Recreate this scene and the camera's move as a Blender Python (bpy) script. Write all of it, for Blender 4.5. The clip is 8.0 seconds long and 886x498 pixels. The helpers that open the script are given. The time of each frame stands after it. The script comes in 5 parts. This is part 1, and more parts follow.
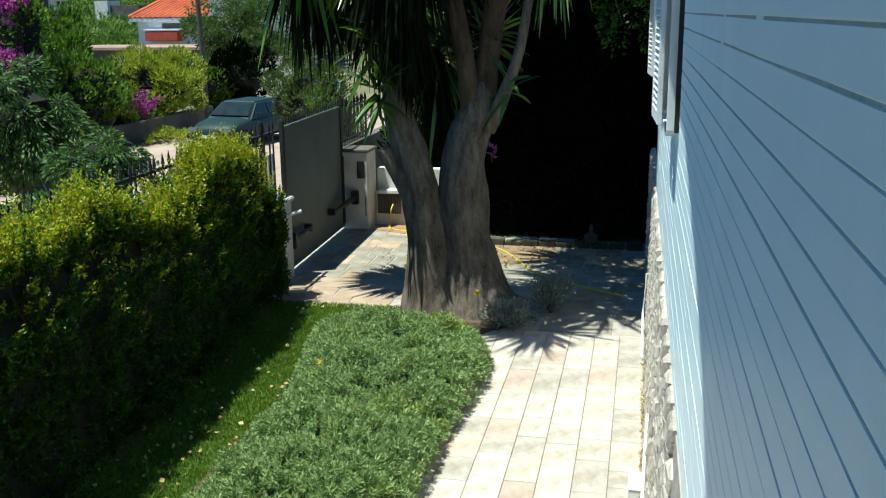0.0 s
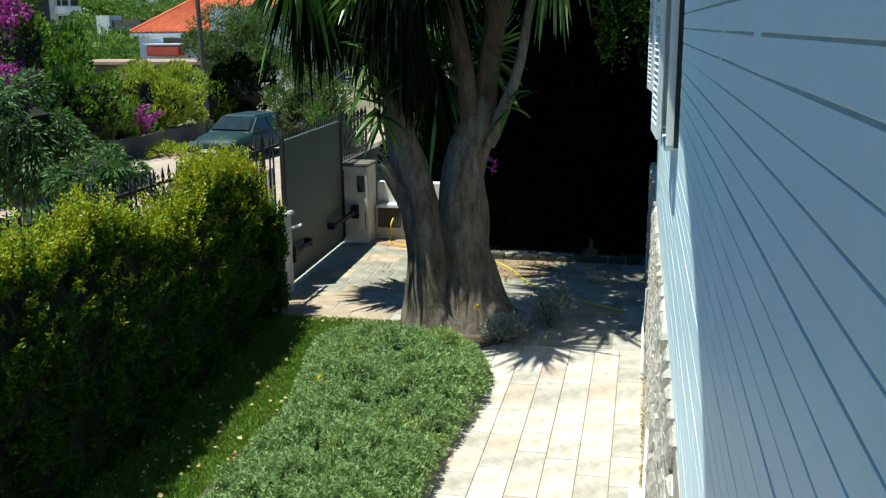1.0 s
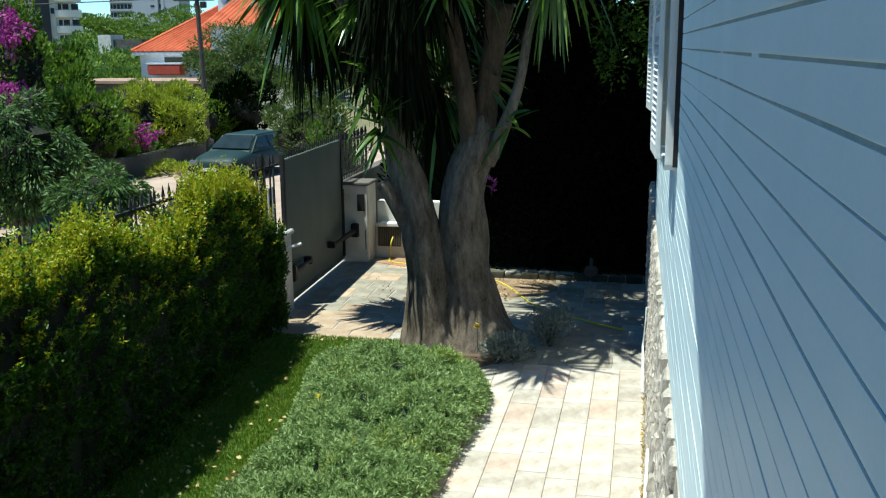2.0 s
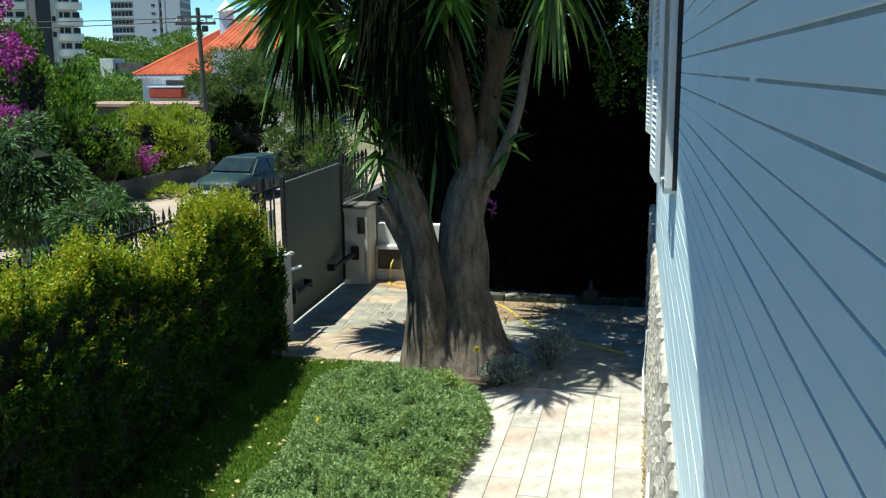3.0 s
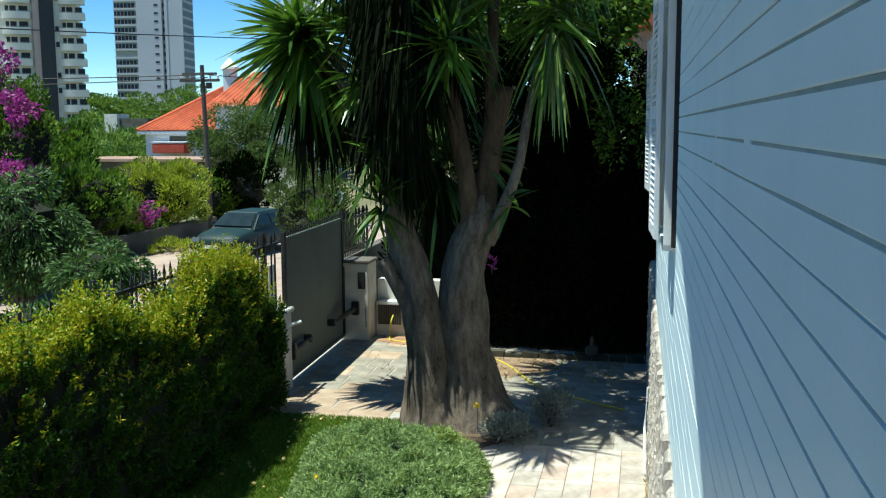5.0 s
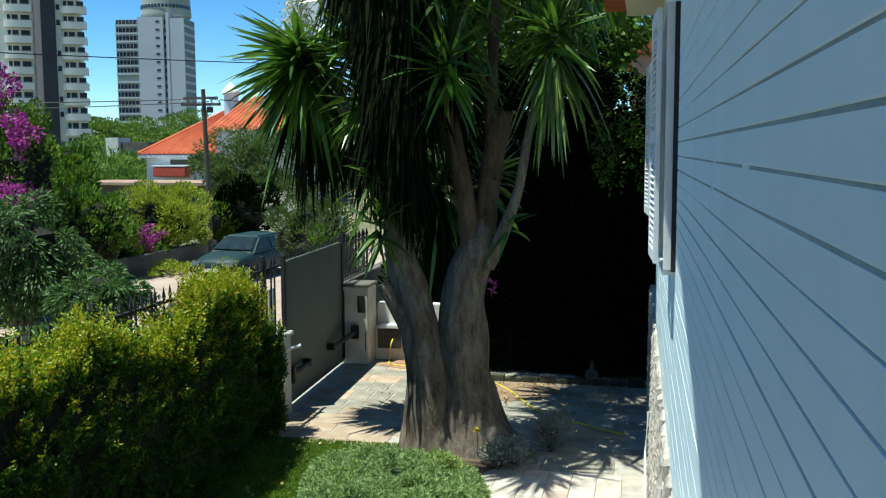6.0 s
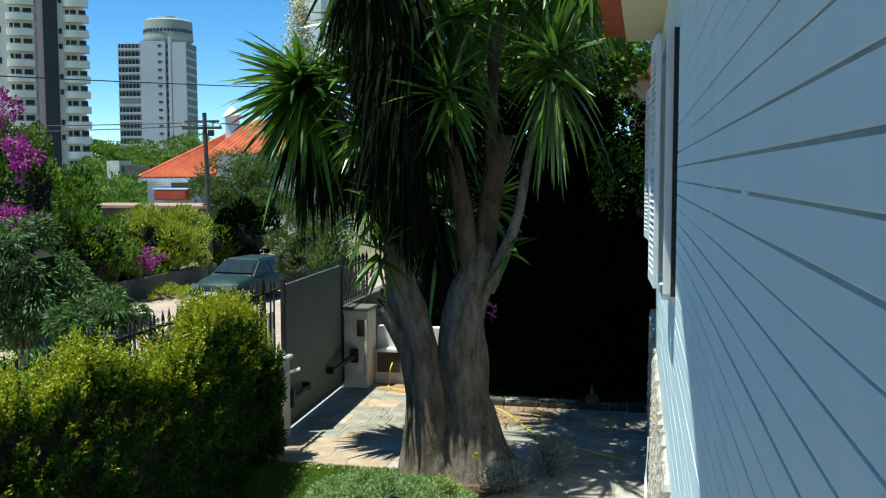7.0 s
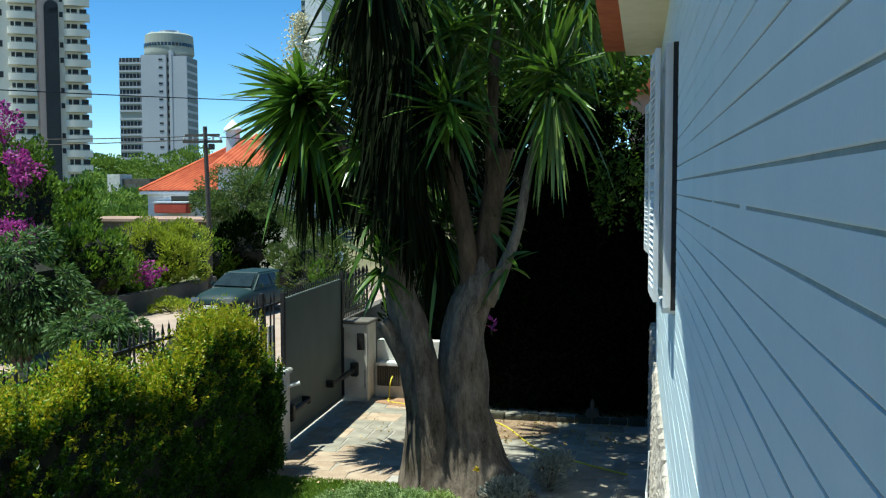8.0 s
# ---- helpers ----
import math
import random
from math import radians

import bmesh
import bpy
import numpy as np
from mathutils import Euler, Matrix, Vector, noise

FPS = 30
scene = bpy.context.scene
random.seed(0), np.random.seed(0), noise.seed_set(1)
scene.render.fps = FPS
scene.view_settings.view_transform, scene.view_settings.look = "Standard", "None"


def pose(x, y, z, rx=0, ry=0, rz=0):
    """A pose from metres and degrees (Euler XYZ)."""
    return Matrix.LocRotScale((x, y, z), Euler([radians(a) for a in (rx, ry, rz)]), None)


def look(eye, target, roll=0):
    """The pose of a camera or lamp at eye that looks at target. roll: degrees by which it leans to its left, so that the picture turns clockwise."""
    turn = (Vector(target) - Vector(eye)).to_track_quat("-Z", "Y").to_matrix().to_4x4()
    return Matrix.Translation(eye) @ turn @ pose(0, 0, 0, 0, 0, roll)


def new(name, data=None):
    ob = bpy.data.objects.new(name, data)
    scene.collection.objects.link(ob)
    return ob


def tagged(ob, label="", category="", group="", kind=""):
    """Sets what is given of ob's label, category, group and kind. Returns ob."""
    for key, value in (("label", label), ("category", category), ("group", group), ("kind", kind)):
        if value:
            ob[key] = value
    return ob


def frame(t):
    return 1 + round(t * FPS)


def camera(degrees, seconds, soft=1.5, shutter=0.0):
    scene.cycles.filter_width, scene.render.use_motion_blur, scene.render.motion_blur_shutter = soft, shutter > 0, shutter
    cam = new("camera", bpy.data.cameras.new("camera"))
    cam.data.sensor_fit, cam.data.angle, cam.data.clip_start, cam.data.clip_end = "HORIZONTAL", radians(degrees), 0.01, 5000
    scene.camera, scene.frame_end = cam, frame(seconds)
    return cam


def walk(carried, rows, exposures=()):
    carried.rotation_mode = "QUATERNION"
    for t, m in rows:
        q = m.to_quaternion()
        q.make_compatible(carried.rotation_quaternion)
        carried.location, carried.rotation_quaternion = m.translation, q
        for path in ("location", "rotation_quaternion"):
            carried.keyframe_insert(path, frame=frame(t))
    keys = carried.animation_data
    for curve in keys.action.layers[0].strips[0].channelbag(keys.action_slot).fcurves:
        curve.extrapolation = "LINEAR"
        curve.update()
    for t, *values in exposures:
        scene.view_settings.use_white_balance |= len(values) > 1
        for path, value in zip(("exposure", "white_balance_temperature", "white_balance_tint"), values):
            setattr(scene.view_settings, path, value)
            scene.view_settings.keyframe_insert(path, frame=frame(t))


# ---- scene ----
EYE = 4.0
cam = camera(50.0, 8.0, soft=1.2)
ROWS = [  # seconds, place, yaw, pitch, roll
    (0.0, -0.000, 0.000, -0.000, 11.943, -13.980, -0.659),
    (0.5, 0.000, 0.002, 0.002, 11.937, -13.674, -0.636),
    (1.0, 0.004, 0.005, 0.003, 11.945, -13.137, -0.601),
    (1.5, 0.006, 0.005, 0.005, 11.942, -12.638, -0.593),
    (3.0, 0.009, 0.001, 0.008, 11.929, -10.643, -0.502),
    (3.5, 0.011, -0.008, 0.010, 11.922, -9.999, -0.444),
    (4.0, 0.012, -0.010, 0.012, 11.916, -9.058, -0.362),
    (4.5, 0.015, -0.015, 0.017, 11.930, -8.144, -0.350),
    (6.0, 0.019, -0.015, 0.022, 11.929, -5.904, -0.269),
    (6.5, 0.022, -0.013, 0.023, 11.933, -5.208, -0.190),
    (7.0, 0.022, -0.009, 0.026, 11.933, -4.489, -0.140),
    (7.5, 0.023, -0.011, 0.027, 11.940, -4.037, -0.123),
    (8.0, 0.024, -0.013, 0.029, 11.939, -3.684, -0.140),
]
walk(cam, [(t, Matrix.Translation((x, y, EYE + z)) @ pose(0, 0, 0, 0, 0, yaw) @ pose(0, 0, 0, 90 + pitch, 0, 0) @ pose(0, 0, 0, 0, 0, roll))
           for t, x, y, z, yaw, pitch, roll in ROWS], [(0.0, 0.54, 6080, -6.0)])

# ---- light ----
SUN = Vector((0.265, 0.16, -1.0)).normalized()  # the way the sunlight goes
world = bpy.data.worlds.new("sky")
scene.world = world
world.use_nodes = True
nt = world.node_tree
sky = nt.nodes.new("ShaderNodeTexSky")
sky.sky_type, sky.sun_disc = "NISHITA", False
sky.sun_elevation = math.asin(-SUN.z)
sky.sun_rotation = math.atan2(-SUN.x, -SUN.y)
sky.air_density, sky.dust_density, sky.ozone_density = 0.6, 0.0, 2.0
deep = nt.nodes.new("ShaderNodeHueSaturation")
deep.inputs["Saturation"].default_value = 1.28
nt.links.new(sky.outputs[0], deep.inputs["Color"])
nt.links.new(deep.outputs[0], nt.nodes["Background"].inputs[0])
nt.nodes["Background"].inputs[1].default_value = 0.125
sun = new("sun", bpy.data.lights.new("sun", "SUN"))
sun.data.energy, sun.data.angle, sun.data.color = 5.3, radians(0.53), (1.0, 0.95, 0.88)
sun.matrix_world = look((0, 0, 30), Vector((0, 0, 30)) + SUN)


# ---- materials ----
def mat(name, c1, c2, size=8.0, fine=60.0, rough=0.8, bump=0.2, metal=0.0, rnd=0.0, stain=None, spec=0.4, coord="Object", stretch=1.0):
    """Two colours mixed by a broad and a fine noise, with fine relief; rnd shifts the brightness piece by piece."""
    m = bpy.data.materials.new(name)
    m.use_nodes = True
    t, n = m.node_tree, m.node_tree.nodes
    b = n["Principled BSDF"]
    tc = n.new("ShaderNodeTexCoord").outputs[coord]
    if stretch != 1.0:
        mp = n.new("ShaderNodeMapping")
        mp.inputs["Scale"].default_value = (1, 1, stretch)
        t.links.new(tc, mp.inputs["Vector"])
        tc = mp.outputs[0]
    big, small = n.new("ShaderNodeTexNoise"), n.new("ShaderNodeTexNoise")
    big.inputs["Scale"].default_value, small.inputs["Scale"].default_value = size, fine
    big.inputs["Detail"].default_value, small.inputs["Detail"].default_value = 5, 4
    for q in (big, small):
        t.links.new(tc, q.inputs["Vector"])
    mx = n.new("ShaderNodeMath")
    mx.operation = "MULTIPLY_ADD"
    t.links.new(small.outputs[0], mx.inputs[0])
    mx.inputs[1].default_value = 0.45
    t.links.new(big.outputs[0], mx.inputs[2])
    ramp = n.new("ShaderNodeValToRGB")
    ramp.color_ramp.elements[0].position, ramp.color_ramp.elements[1].position = 0.5, 0.95
    ramp.color_ramp.elements[0].color, ramp.color_ramp.elements[1].color = (*c1, 1), (*c2, 1)
    if stain:
        e = ramp.color_ramp.elements.new(0.44)
        e.color = (*stain, 1)
    t.links.new(mx.outputs[0], ramp.inputs[0])
    out = ramp.outputs[0]
    if rnd:
        info = n.new("ShaderNodeObjectInfo")
        hsv = n.new("ShaderNodeHueSaturation")
        mr = n.new("ShaderNodeMapRange")
        mr.inputs[3].default_value, mr.inputs[4].default_value = 1 - rnd, 1 + rnd
        t.links.new(info.outputs["Random"], mr.inputs[0])
        t.links.new(mr.outputs[0], hsv.inputs["Value"])
        t.links.new(out, hsv.inputs["Color"])
        out = hsv.outputs[0]
    t.links.new(out, b.inputs["Base Color"])
    b.inputs["Roughness"].default_value, b.inputs["Metallic"].default_value = rough, metal
    b.inputs["Specular IOR Level"].default_value = spec
    if bump:
        bp = n.new("ShaderNodeBump")
        bp.inputs["Strength"].default_value, bp.inputs["Distance"].default_value = bump, 0.02
        t.links.new(mx.outputs[0], bp.inputs["Height"])
        t.links.new(bp.outputs[0], b.inputs["Normal"])
    return m


def leaf_mat(name, c1, c2, rough=0.5, trans=0.35, tint=(0.25, 0.4, 0.02), spec=0.4):
    """Foliage: the colour runs from c1 to c2 leaf by leaf, and light comes through."""
    m = bpy.data.materials.new(name)
    m.use_nodes = True
    t, n = m.node_tree, m.node_tree.nodes
    b = n["Principled BSDF"]
    geo = n.new("ShaderNodeNewGeometry")
    ramp = n.new("ShaderNodeValToRGB")
    ramp.color_ramp.elements[0].color, ramp.color_ramp.elements[1].color = (*c1, 1), (*c2, 1)
    t.links.new(geo.outputs["Random Per Island"], ramp.inputs[0])
    t.links.new(ramp.outputs[0], b.inputs["Base Color"])
    b.inputs["Roughness"].default_value = rough
    b.inputs["Specular IOR Level"].default_value = spec
    tr = n.new("ShaderNodeBsdfTranslucent")
    mixc = n.new("ShaderNodeMix")
    mixc.data_type = "RGBA"
    mixc.inputs[0].default_value = 0.5
    t.links.new(ramp.outputs[0], mixc.inputs[6])
    mixc.inputs[7].default_value = (*tint, 1)
    t.links.new(mixc.outputs[2], tr.inputs[0])
    mix = n.new("ShaderNodeMixShader")
    mix.inputs[0].default_value = trans
    t.links.new(b.outputs[0], mix.inputs[1])
    t.links.new(tr.outputs[0], mix.inputs[2])
    t.links.new(mix.outputs[0], n["Material Output"].inputs[0])
    return m


def glass_mat(name, c, rough=0.05):
    m = bpy.data.materials.new(name)
    m.use_nodes = True
    b = m.node_tree.nodes["Principled BSDF"]
    b.inputs["Base Color"].default_value = (*c, 1)
    b.inputs["Roughness"].default_value = rough
    b.inputs["Specular IOR Level"].default_value = 0.8
    return m


# darker than the boards: the shade in their joints is put into the paint
GROOVESHADE = mat("shade_dark_groove_paint", (0.28, 0.325, 0.295), (0.40, 0.45, 0.42), 8, 60, 0.9, 0.1)
SIDING = mat("pale_siding_paint", (0.67, 0.82, 0.87), (0.75, 0.88, 0.93), 3, 90, 0.42, 0.05, spec=0.5)
TRIM = mat("white_trim_paint", (0.68, 0.70, 0.70), (0.80, 0.81, 0.80), 6, 80, 0.5, 0.05)
CREAM = mat("cream_paint", (0.62, 0.58, 0.42), (0.70, 0.66, 0.50), 5, 70, 0.7, 0.08)
WHITEWASH = mat("whitewashed_render", (0.50, 0.48, 0.42), (0.72, 0.70, 0.64), 2.2, 45, 0.9, 0.3, stain=(0.32, 0.29, 0.24))
STONE = mat("plinth_stone", (0.25, 0.22, 0.185), (0.54, 0.49, 0.42), 7, 55, 0.9, 0.7, rnd=0.25, stain=(0.10, 0.085, 0.07))
MORTAR = mat("mortar", (0.32, 0.29, 0.25), (0.46, 0.42, 0.36), 9, 80, 0.95, 0.5)
TRAVERTINE = mat("travertine", (0.36, 0.305, 0.245), (0.56, 0.51, 0.445), 2.6, 30, 0.7, 0.14, rnd=0.18, stain=(0.27, 0.24, 0.21), coord="Generated")
PINKTRAV = mat("pinkish_travertine", (0.40, 0.30, 0.235), (0.56, 0.46, 0.385), 2.6, 30, 0.7, 0.14, rnd=0.16, stain=(0.32, 0.25, 0.21), coord="Generated")
SLATE = mat("slate_paving", (0.20, 0.18, 0.142), (0.38, 0.345, 0.275), 3.0, 30, 0.75, 0.25, rnd=0.16)
WARMSLATE = mat("sandy_paving", (0.30, 0.21, 0.14), (0.46, 0.36, 0.26), 3.0, 30, 0.8, 0.25, rnd=0.2)
JOINT = mat("paving_joint", (0.24, 0.205, 0.165), (0.36, 0.31, 0.25), 10, 60, 0.95, 0.3)
SOIL = mat("soil", (0.07, 0.045, 0.03), (0.16, 0.11, 0.07), 4, 50, 0.95, 0.6)
ROADM = mat("sandy_street", (0.30, 0.22, 0.17), (0.45, 0.35, 0.28), 1.2, 20, 0.9, 0.2)
GROUNDM = mat("dry_ground", (0.10, 0.10, 0.045), (0.22, 0.19, 0.10), 0.3, 6, 0.95, 0.3)
TURF = mat("turf", (0.045, 0.09, 0.014), (0.08, 0.13, 0.022), 3, 40, 0.95, 0.4)
BARK = mat("yucca_bark", (0.065, 0.052, 0.040), (0.23, 0.19, 0.15), 9, 55, 0.95, 1.0, stain=(0.02, 0.016, 0.012), stretch=0.3, spec=0.05)
BARKDRY = mat("dry_limb_bark", (0.05, 0.035, 0.022), (0.15, 0.105, 0.068), 7, 36, 0.9, 0.9, stain=(0.02, 0.014, 0.010), stretch=0.3, spec=0.1)
TWIG = mat("twig_bark", (0.06, 0.045, 0.03), (0.14, 0.11, 0.08), 9, 60, 0.9, 0.4)
GATEM = mat("grey_green_gate_paint", (0.092, 0.112, 0.094), (0.125, 0.146, 0.122), 1.5, 60, 0.6, 0.05)
IRON = mat("dark_iron", (0.018, 0.018, 0.018), (0.045, 0.042, 0.04), 20, 120, 0.5, 0.15, metal=0.4)
GALV = mat("grey_fence_sheet", (0.30, 0.30, 0.28), (0.42, 0.42, 0.40), 3, 50, 0.6, 0.1)
HOSE = mat("yellow_hose", (0.55, 0.45, 0.03), (0.70, 0.60, 0.06), 10, 90, 0.45, 0.05)
CLAY = mat("terracotta_tile", (0.40, 0.075, 0.03), (0.60, 0.15, 0.06), 1.2, 14, 0.85, 0.2, rnd=0.12)
REDSOFFIT = mat("red_clay_eave", (0.30, 0.07, 0.03), (0.42, 0.12, 0.05), 4, 40, 0.85, 0.3)
REDPAINT = mat("red_awning", (0.38, 0.05, 0.03), (0.48, 0.09, 0.05), 3, 30, 0.8, 0.1)
HOUSEWALL = mat("white_house_wall", (0.60, 0.62, 0.64), (0.72, 0.74, 0.76), 0.6, 12, 0.85, 0.1)
CONCRETE = mat("street_wall_concrete", (0.07, 0.062, 0.05), (0.16, 0.145, 0.12), 0.9, 18, 0.95, 0.4)
TOWERA = mat("tower_plaster", (0.64, 0.62, 0.55), (0.74, 0.72, 0.65), 0.05, 1.5, 0.85, 0.0)
TOWERBAND = mat("tower_brown_band", (0.46, 0.35, 0.31), (0.54, 0.42, 0.38), 0.05, 1.5, 0.8, 0.0)
TOWERB = mat("tower_pale_cladding", (0.38, 0.41, 0.46), (0.46, 0.49, 0.54), 0.05, 1.5, 0.8, 0.0)
TOWERBG = mat("tower_grey_crown", (0.27, 0.295, 0.26), (0.34, 0.37, 0.33), 0.05, 1.5, 0.85, 0.0)
DARKGLASS = glass_mat("dark_window_glass", (0.02, 0.025, 0.03), 0.08)
BLUEGLASS = mat("dull_tower_glazing", (0.09, 0.12, 0.13), (0.17, 0.20, 0.20), 0.3, 2, 0.5, 0.0, spec=0.2)
POLEM = mat("weathered_pole_wood", (0.055, 0.047, 0.04), (0.11, 0.095, 0.08), 3, 30, 0.9, 0.4)
CARPAINT = mat("dark_teal_car_paint", (0.010, 0.028, 0.028), (0.016, 0.038, 0.037), 3, 80, 0.5, 0.0, spec=0.3)
CARWHITE = mat("white_car_paint", (0.62, 0.64, 0.64), (0.70, 0.71, 0.71), 3, 60, 0.3, 0.0, spec=0.6)
RUBBER = mat("tyre_rubber", (0.012, 0.012, 0.012), (0.03, 0.03, 0.03), 10, 60, 0.9, 0.2)
CHROME = mat("wheel_metal", (0.40, 0.41, 0.42), (0.55, 0.56, 0.57), 10, 60, 0.3, 0.0, metal=0.9)
LAMPGLASS = glass_mat("headlamp_glass", (0.12, 0.13, 0.13), 0.15)
CARGLASS = mat("tinted_car_glass", (0.012, 0.02, 0.021), (0.022, 0.034, 0.035), 3, 20, 0.18, 0.0, spec=0.35)
HEDGELEAF = leaf_mat("hedge_leaves", (0.003, 0.013, 0.0012), (0.055, 0.135, 0.006), 0.38, 0.25, (0.18, 0.42, 0.008), 0.3)
HEDGETIP = leaf_mat("sunlit_new_shoots", (0.10, 0.27, 0.008), (0.54, 0.41, 0.020), 0.42, 0.42, (0.40, 0.45, 0.020))
SHRUBLEAF = leaf_mat("grey_green_shrub_leaves", (0.12, 0.21, 0.065), (0.40, 0.51, 0.21), 0.65, 0.30, (0.26, 0.38, 0.08), 0.3)
LIMESHRUB = leaf_mat("yellow_green_shrub_leaves", (0.17, 0.25, 0.05), (0.38, 0.46, 0.15), 0.6, 0.3, (0.32, 0.40, 0.06))
SILVERLEAF = leaf_mat("silver_leaves", (0.16, 0.19, 0.16), (0.34, 0.37, 0.33), 0.7, 0.2, (0.3, 0.34, 0.26))
GRASS = leaf_mat("grass_blades", (0.07, 0.135, 0.010), (0.22, 0.32, 0.035), 0.6, 0.35, (0.20, 0.36, 0.02))
YUCCALEAF = leaf_mat("yucca_leaves", (0.014, 0.045, 0.004), (0.13, 0.24, 0.025), 0.34, 0.2, (0.18, 0.38, 0.03), 0.5)
# dead leaves blackened to carry the shade under the crown
YUCCADEAD = leaf_mat("shade_dark_dead_yucca_leaves", (0.003, 0.006, 0.002), (0.014, 0.020, 0.006), 0.8, 0.06, (0.05, 0.07, 0.02), 0.06)
# paler copy of the yucca leaves: sun shining through is put into colour
YUCCASUNLIT = leaf_mat("pale_sunlit_yucca_leaves", (0.06, 0.12, 0.02), (0.26, 0.35, 0.10), 0.34, 0.25, (0.30, 0.42, 0.06), 0.5)
# near-black leaves: the deep shade is put into their colour
SHADELEAF = leaf_mat("shade_black_leaves", (0.002, 0.005, 0.0012), (0.006, 0.012, 0.003), 0.9, 0.03, (0.04, 0.09, 0.01), 0.0)
TREELEAF = leaf_mat("tree_leaves", (0.004, 0.018, 0.003), (0.17, 0.29, 0.03), 0.45, 0.3, (0.22, 0.37, 0.03), 0.35)
OLIVELEAF = leaf_mat("olive_green_leaves", (0.025, 0.055, 0.010), (0.14, 0.19, 0.055), 0.55, 0.3, (0.2, 0.30, 0.05), 0.25)
WILLOWLEAF = leaf_mat("hanging_grey_leaves", (0.006, 0.026, 0.004), (0.115, 0.205, 0.055), 0.5, 0.25, (0.2, 0.32, 0.06), 0.3)
LIMELEAF = leaf_mat("lime_leaves", (0.18, 0.25, 0.02), (0.48, 0.53, 0.06), 0.5, 0.4, (0.4, 0.45, 0.04))
FARLEAF = leaf_mat("far_leaves", (0.05, 0.115, 0.014), (0.22, 0.34, 0.055), 0.7, 0.3, (0.24, 0.34, 0.06))
MAGENTA = leaf_mat("magenta_bracts", (0.16, 0.014, 0.12), (0.44, 0.07, 0.34), 0.6, 0.35, (0.6, 0.05, 0.4))
YELLOWFL = leaf_mat("yellow_petals", (0.65, 0.45, 0.02), (0.85, 0.65, 0.05), 0.6, 0.3, (0.9, 0.6, 0.02))
CREAMFL = leaf_mat("cream_flower_bells", (0.50, 0.46, 0.30), (0.78, 0.74, 0.55), 0.6, 0.3, (0.7, 0.65, 0.4))
FALLEN = leaf_mat("fallen_leaves", (0.40, 0.28, 0.10), (0.62, 0.50, 0.25), 0.8, 0.2, (0.5, 0.35, 0.1))


# ---- making meshes ----
def part(name, bm, material, parent=None, label="", smooth=False):
    me = bpy.data.meshes.new(name)
    if smooth:
        for fc in bm.faces:
            fc.smooth = True
    bm.to_mesh(me)
    bm.free()
    me.materials.append(material)
    ob = new(name, me)
    if parent:
        ob.parent = parent
    return tagged(ob, label)


def thing(name, label, category, at=(0, 0, 0), group="", kind=""):
    ob = new(name)
    ob.location = at
    ob.empty_display_size = 0.1
    return tagged(ob, label, category, group, kind)


def box(bm, lo, hi, bevel=0.0, m=None):
    r = bmesh.ops.create_cube(bm, size=1.0)
    vs = r["verts"]
    mid, dim = (Vector(lo) + Vector(hi)) / 2, Vector(hi) - Vector(lo)
    for v in vs:
        v.co = Vector((v.co.x * dim.x, v.co.y * dim.y, v.co.z * dim.z)) + mid
    if bevel:
        es = list({e for v in vs for e in v.link_edges})
        r = bmesh.ops.bevel(bm, geom=es, offset=bevel, segments=2, affect="EDGES")
        vs = list({v for v in r["verts"]} | {v for v in vs if v.is_valid})
    if m:
        for v in vs:
            v.co = m @ v.co
    return vs


def slab(lo, hi, bevel=0.0):
    bm = bmesh.new()
    box(bm, lo, hi, bevel)
    return bm


def prism(points, z0, z1):
    """A plate with the given outline (x, y)."""
    bm = bmesh.new()
    f = bm.faces.new([bm.verts.new((x, y, z0)) for x, y in points])
    r = bmesh.ops.extrude_face_region(bm, geom=[f])
    for v in r["geom"]:
        if isinstance(v, bmesh.types.BMVert):
            v.co.z = z1
    bmesh.ops.recalc_face_normals(bm, faces=bm.faces)
    return bm


def tube(path, radii, segs=10, rough=0.0, ribs=0.0, cap=True, seed=0, bm=None):
    """A tube along a path; rough and ribs make it uneven."""
    bm = bm or bmesh.new()
    pts = [Vector(p) for p in path]
    rings = []
    for i, p in enumerate(pts):
        d = (pts[min(i + 1, len(pts) - 1)] - pts[max(i - 1, 0)]).normalized()
        u = d.orthogonal().normalized() if abs(d.z) < 0.5 else d.cross(Vector((0, 1, 0))).normalized()
        w = d.cross(u)
        ring = []
        for k in range(segs):
            a = 2 * math.pi * k / segs
            r = radii[i] * (1 + rough * noise.noise(p * 2.3 + Vector((math.cos(a) * 1.3, math.sin(a) * 1.3, seed * 7.1)))
                            + ribs * math.sin(a * 7 + p.z * 1.7 + seed) + (0.5 * rough * noise.noise(Vector((math.cos(a) * 6, math.sin(a) * 6, p.z * 1.1 + seed))) + 0.3 * rough * noise.noise(Vector((math.cos(a) * 14, math.sin(a) * 14, p.z * 3.0))) if segs > 24 else 0.0))
            ring.append(bm.verts.new(p + (u * math.cos(a) + w * math.sin(a)) * r))
        rings.append(ring)
    for a, b in zip(rings, rings[1:]):
        for k in range(segs):
            bm.faces.new((a[k], a[(k + 1) % segs], b[(k + 1) % segs], b[k]))
    if cap:
        bm.faces.new(rings[0][::-1])
        bm.faces.new(rings[-1])
    return bm


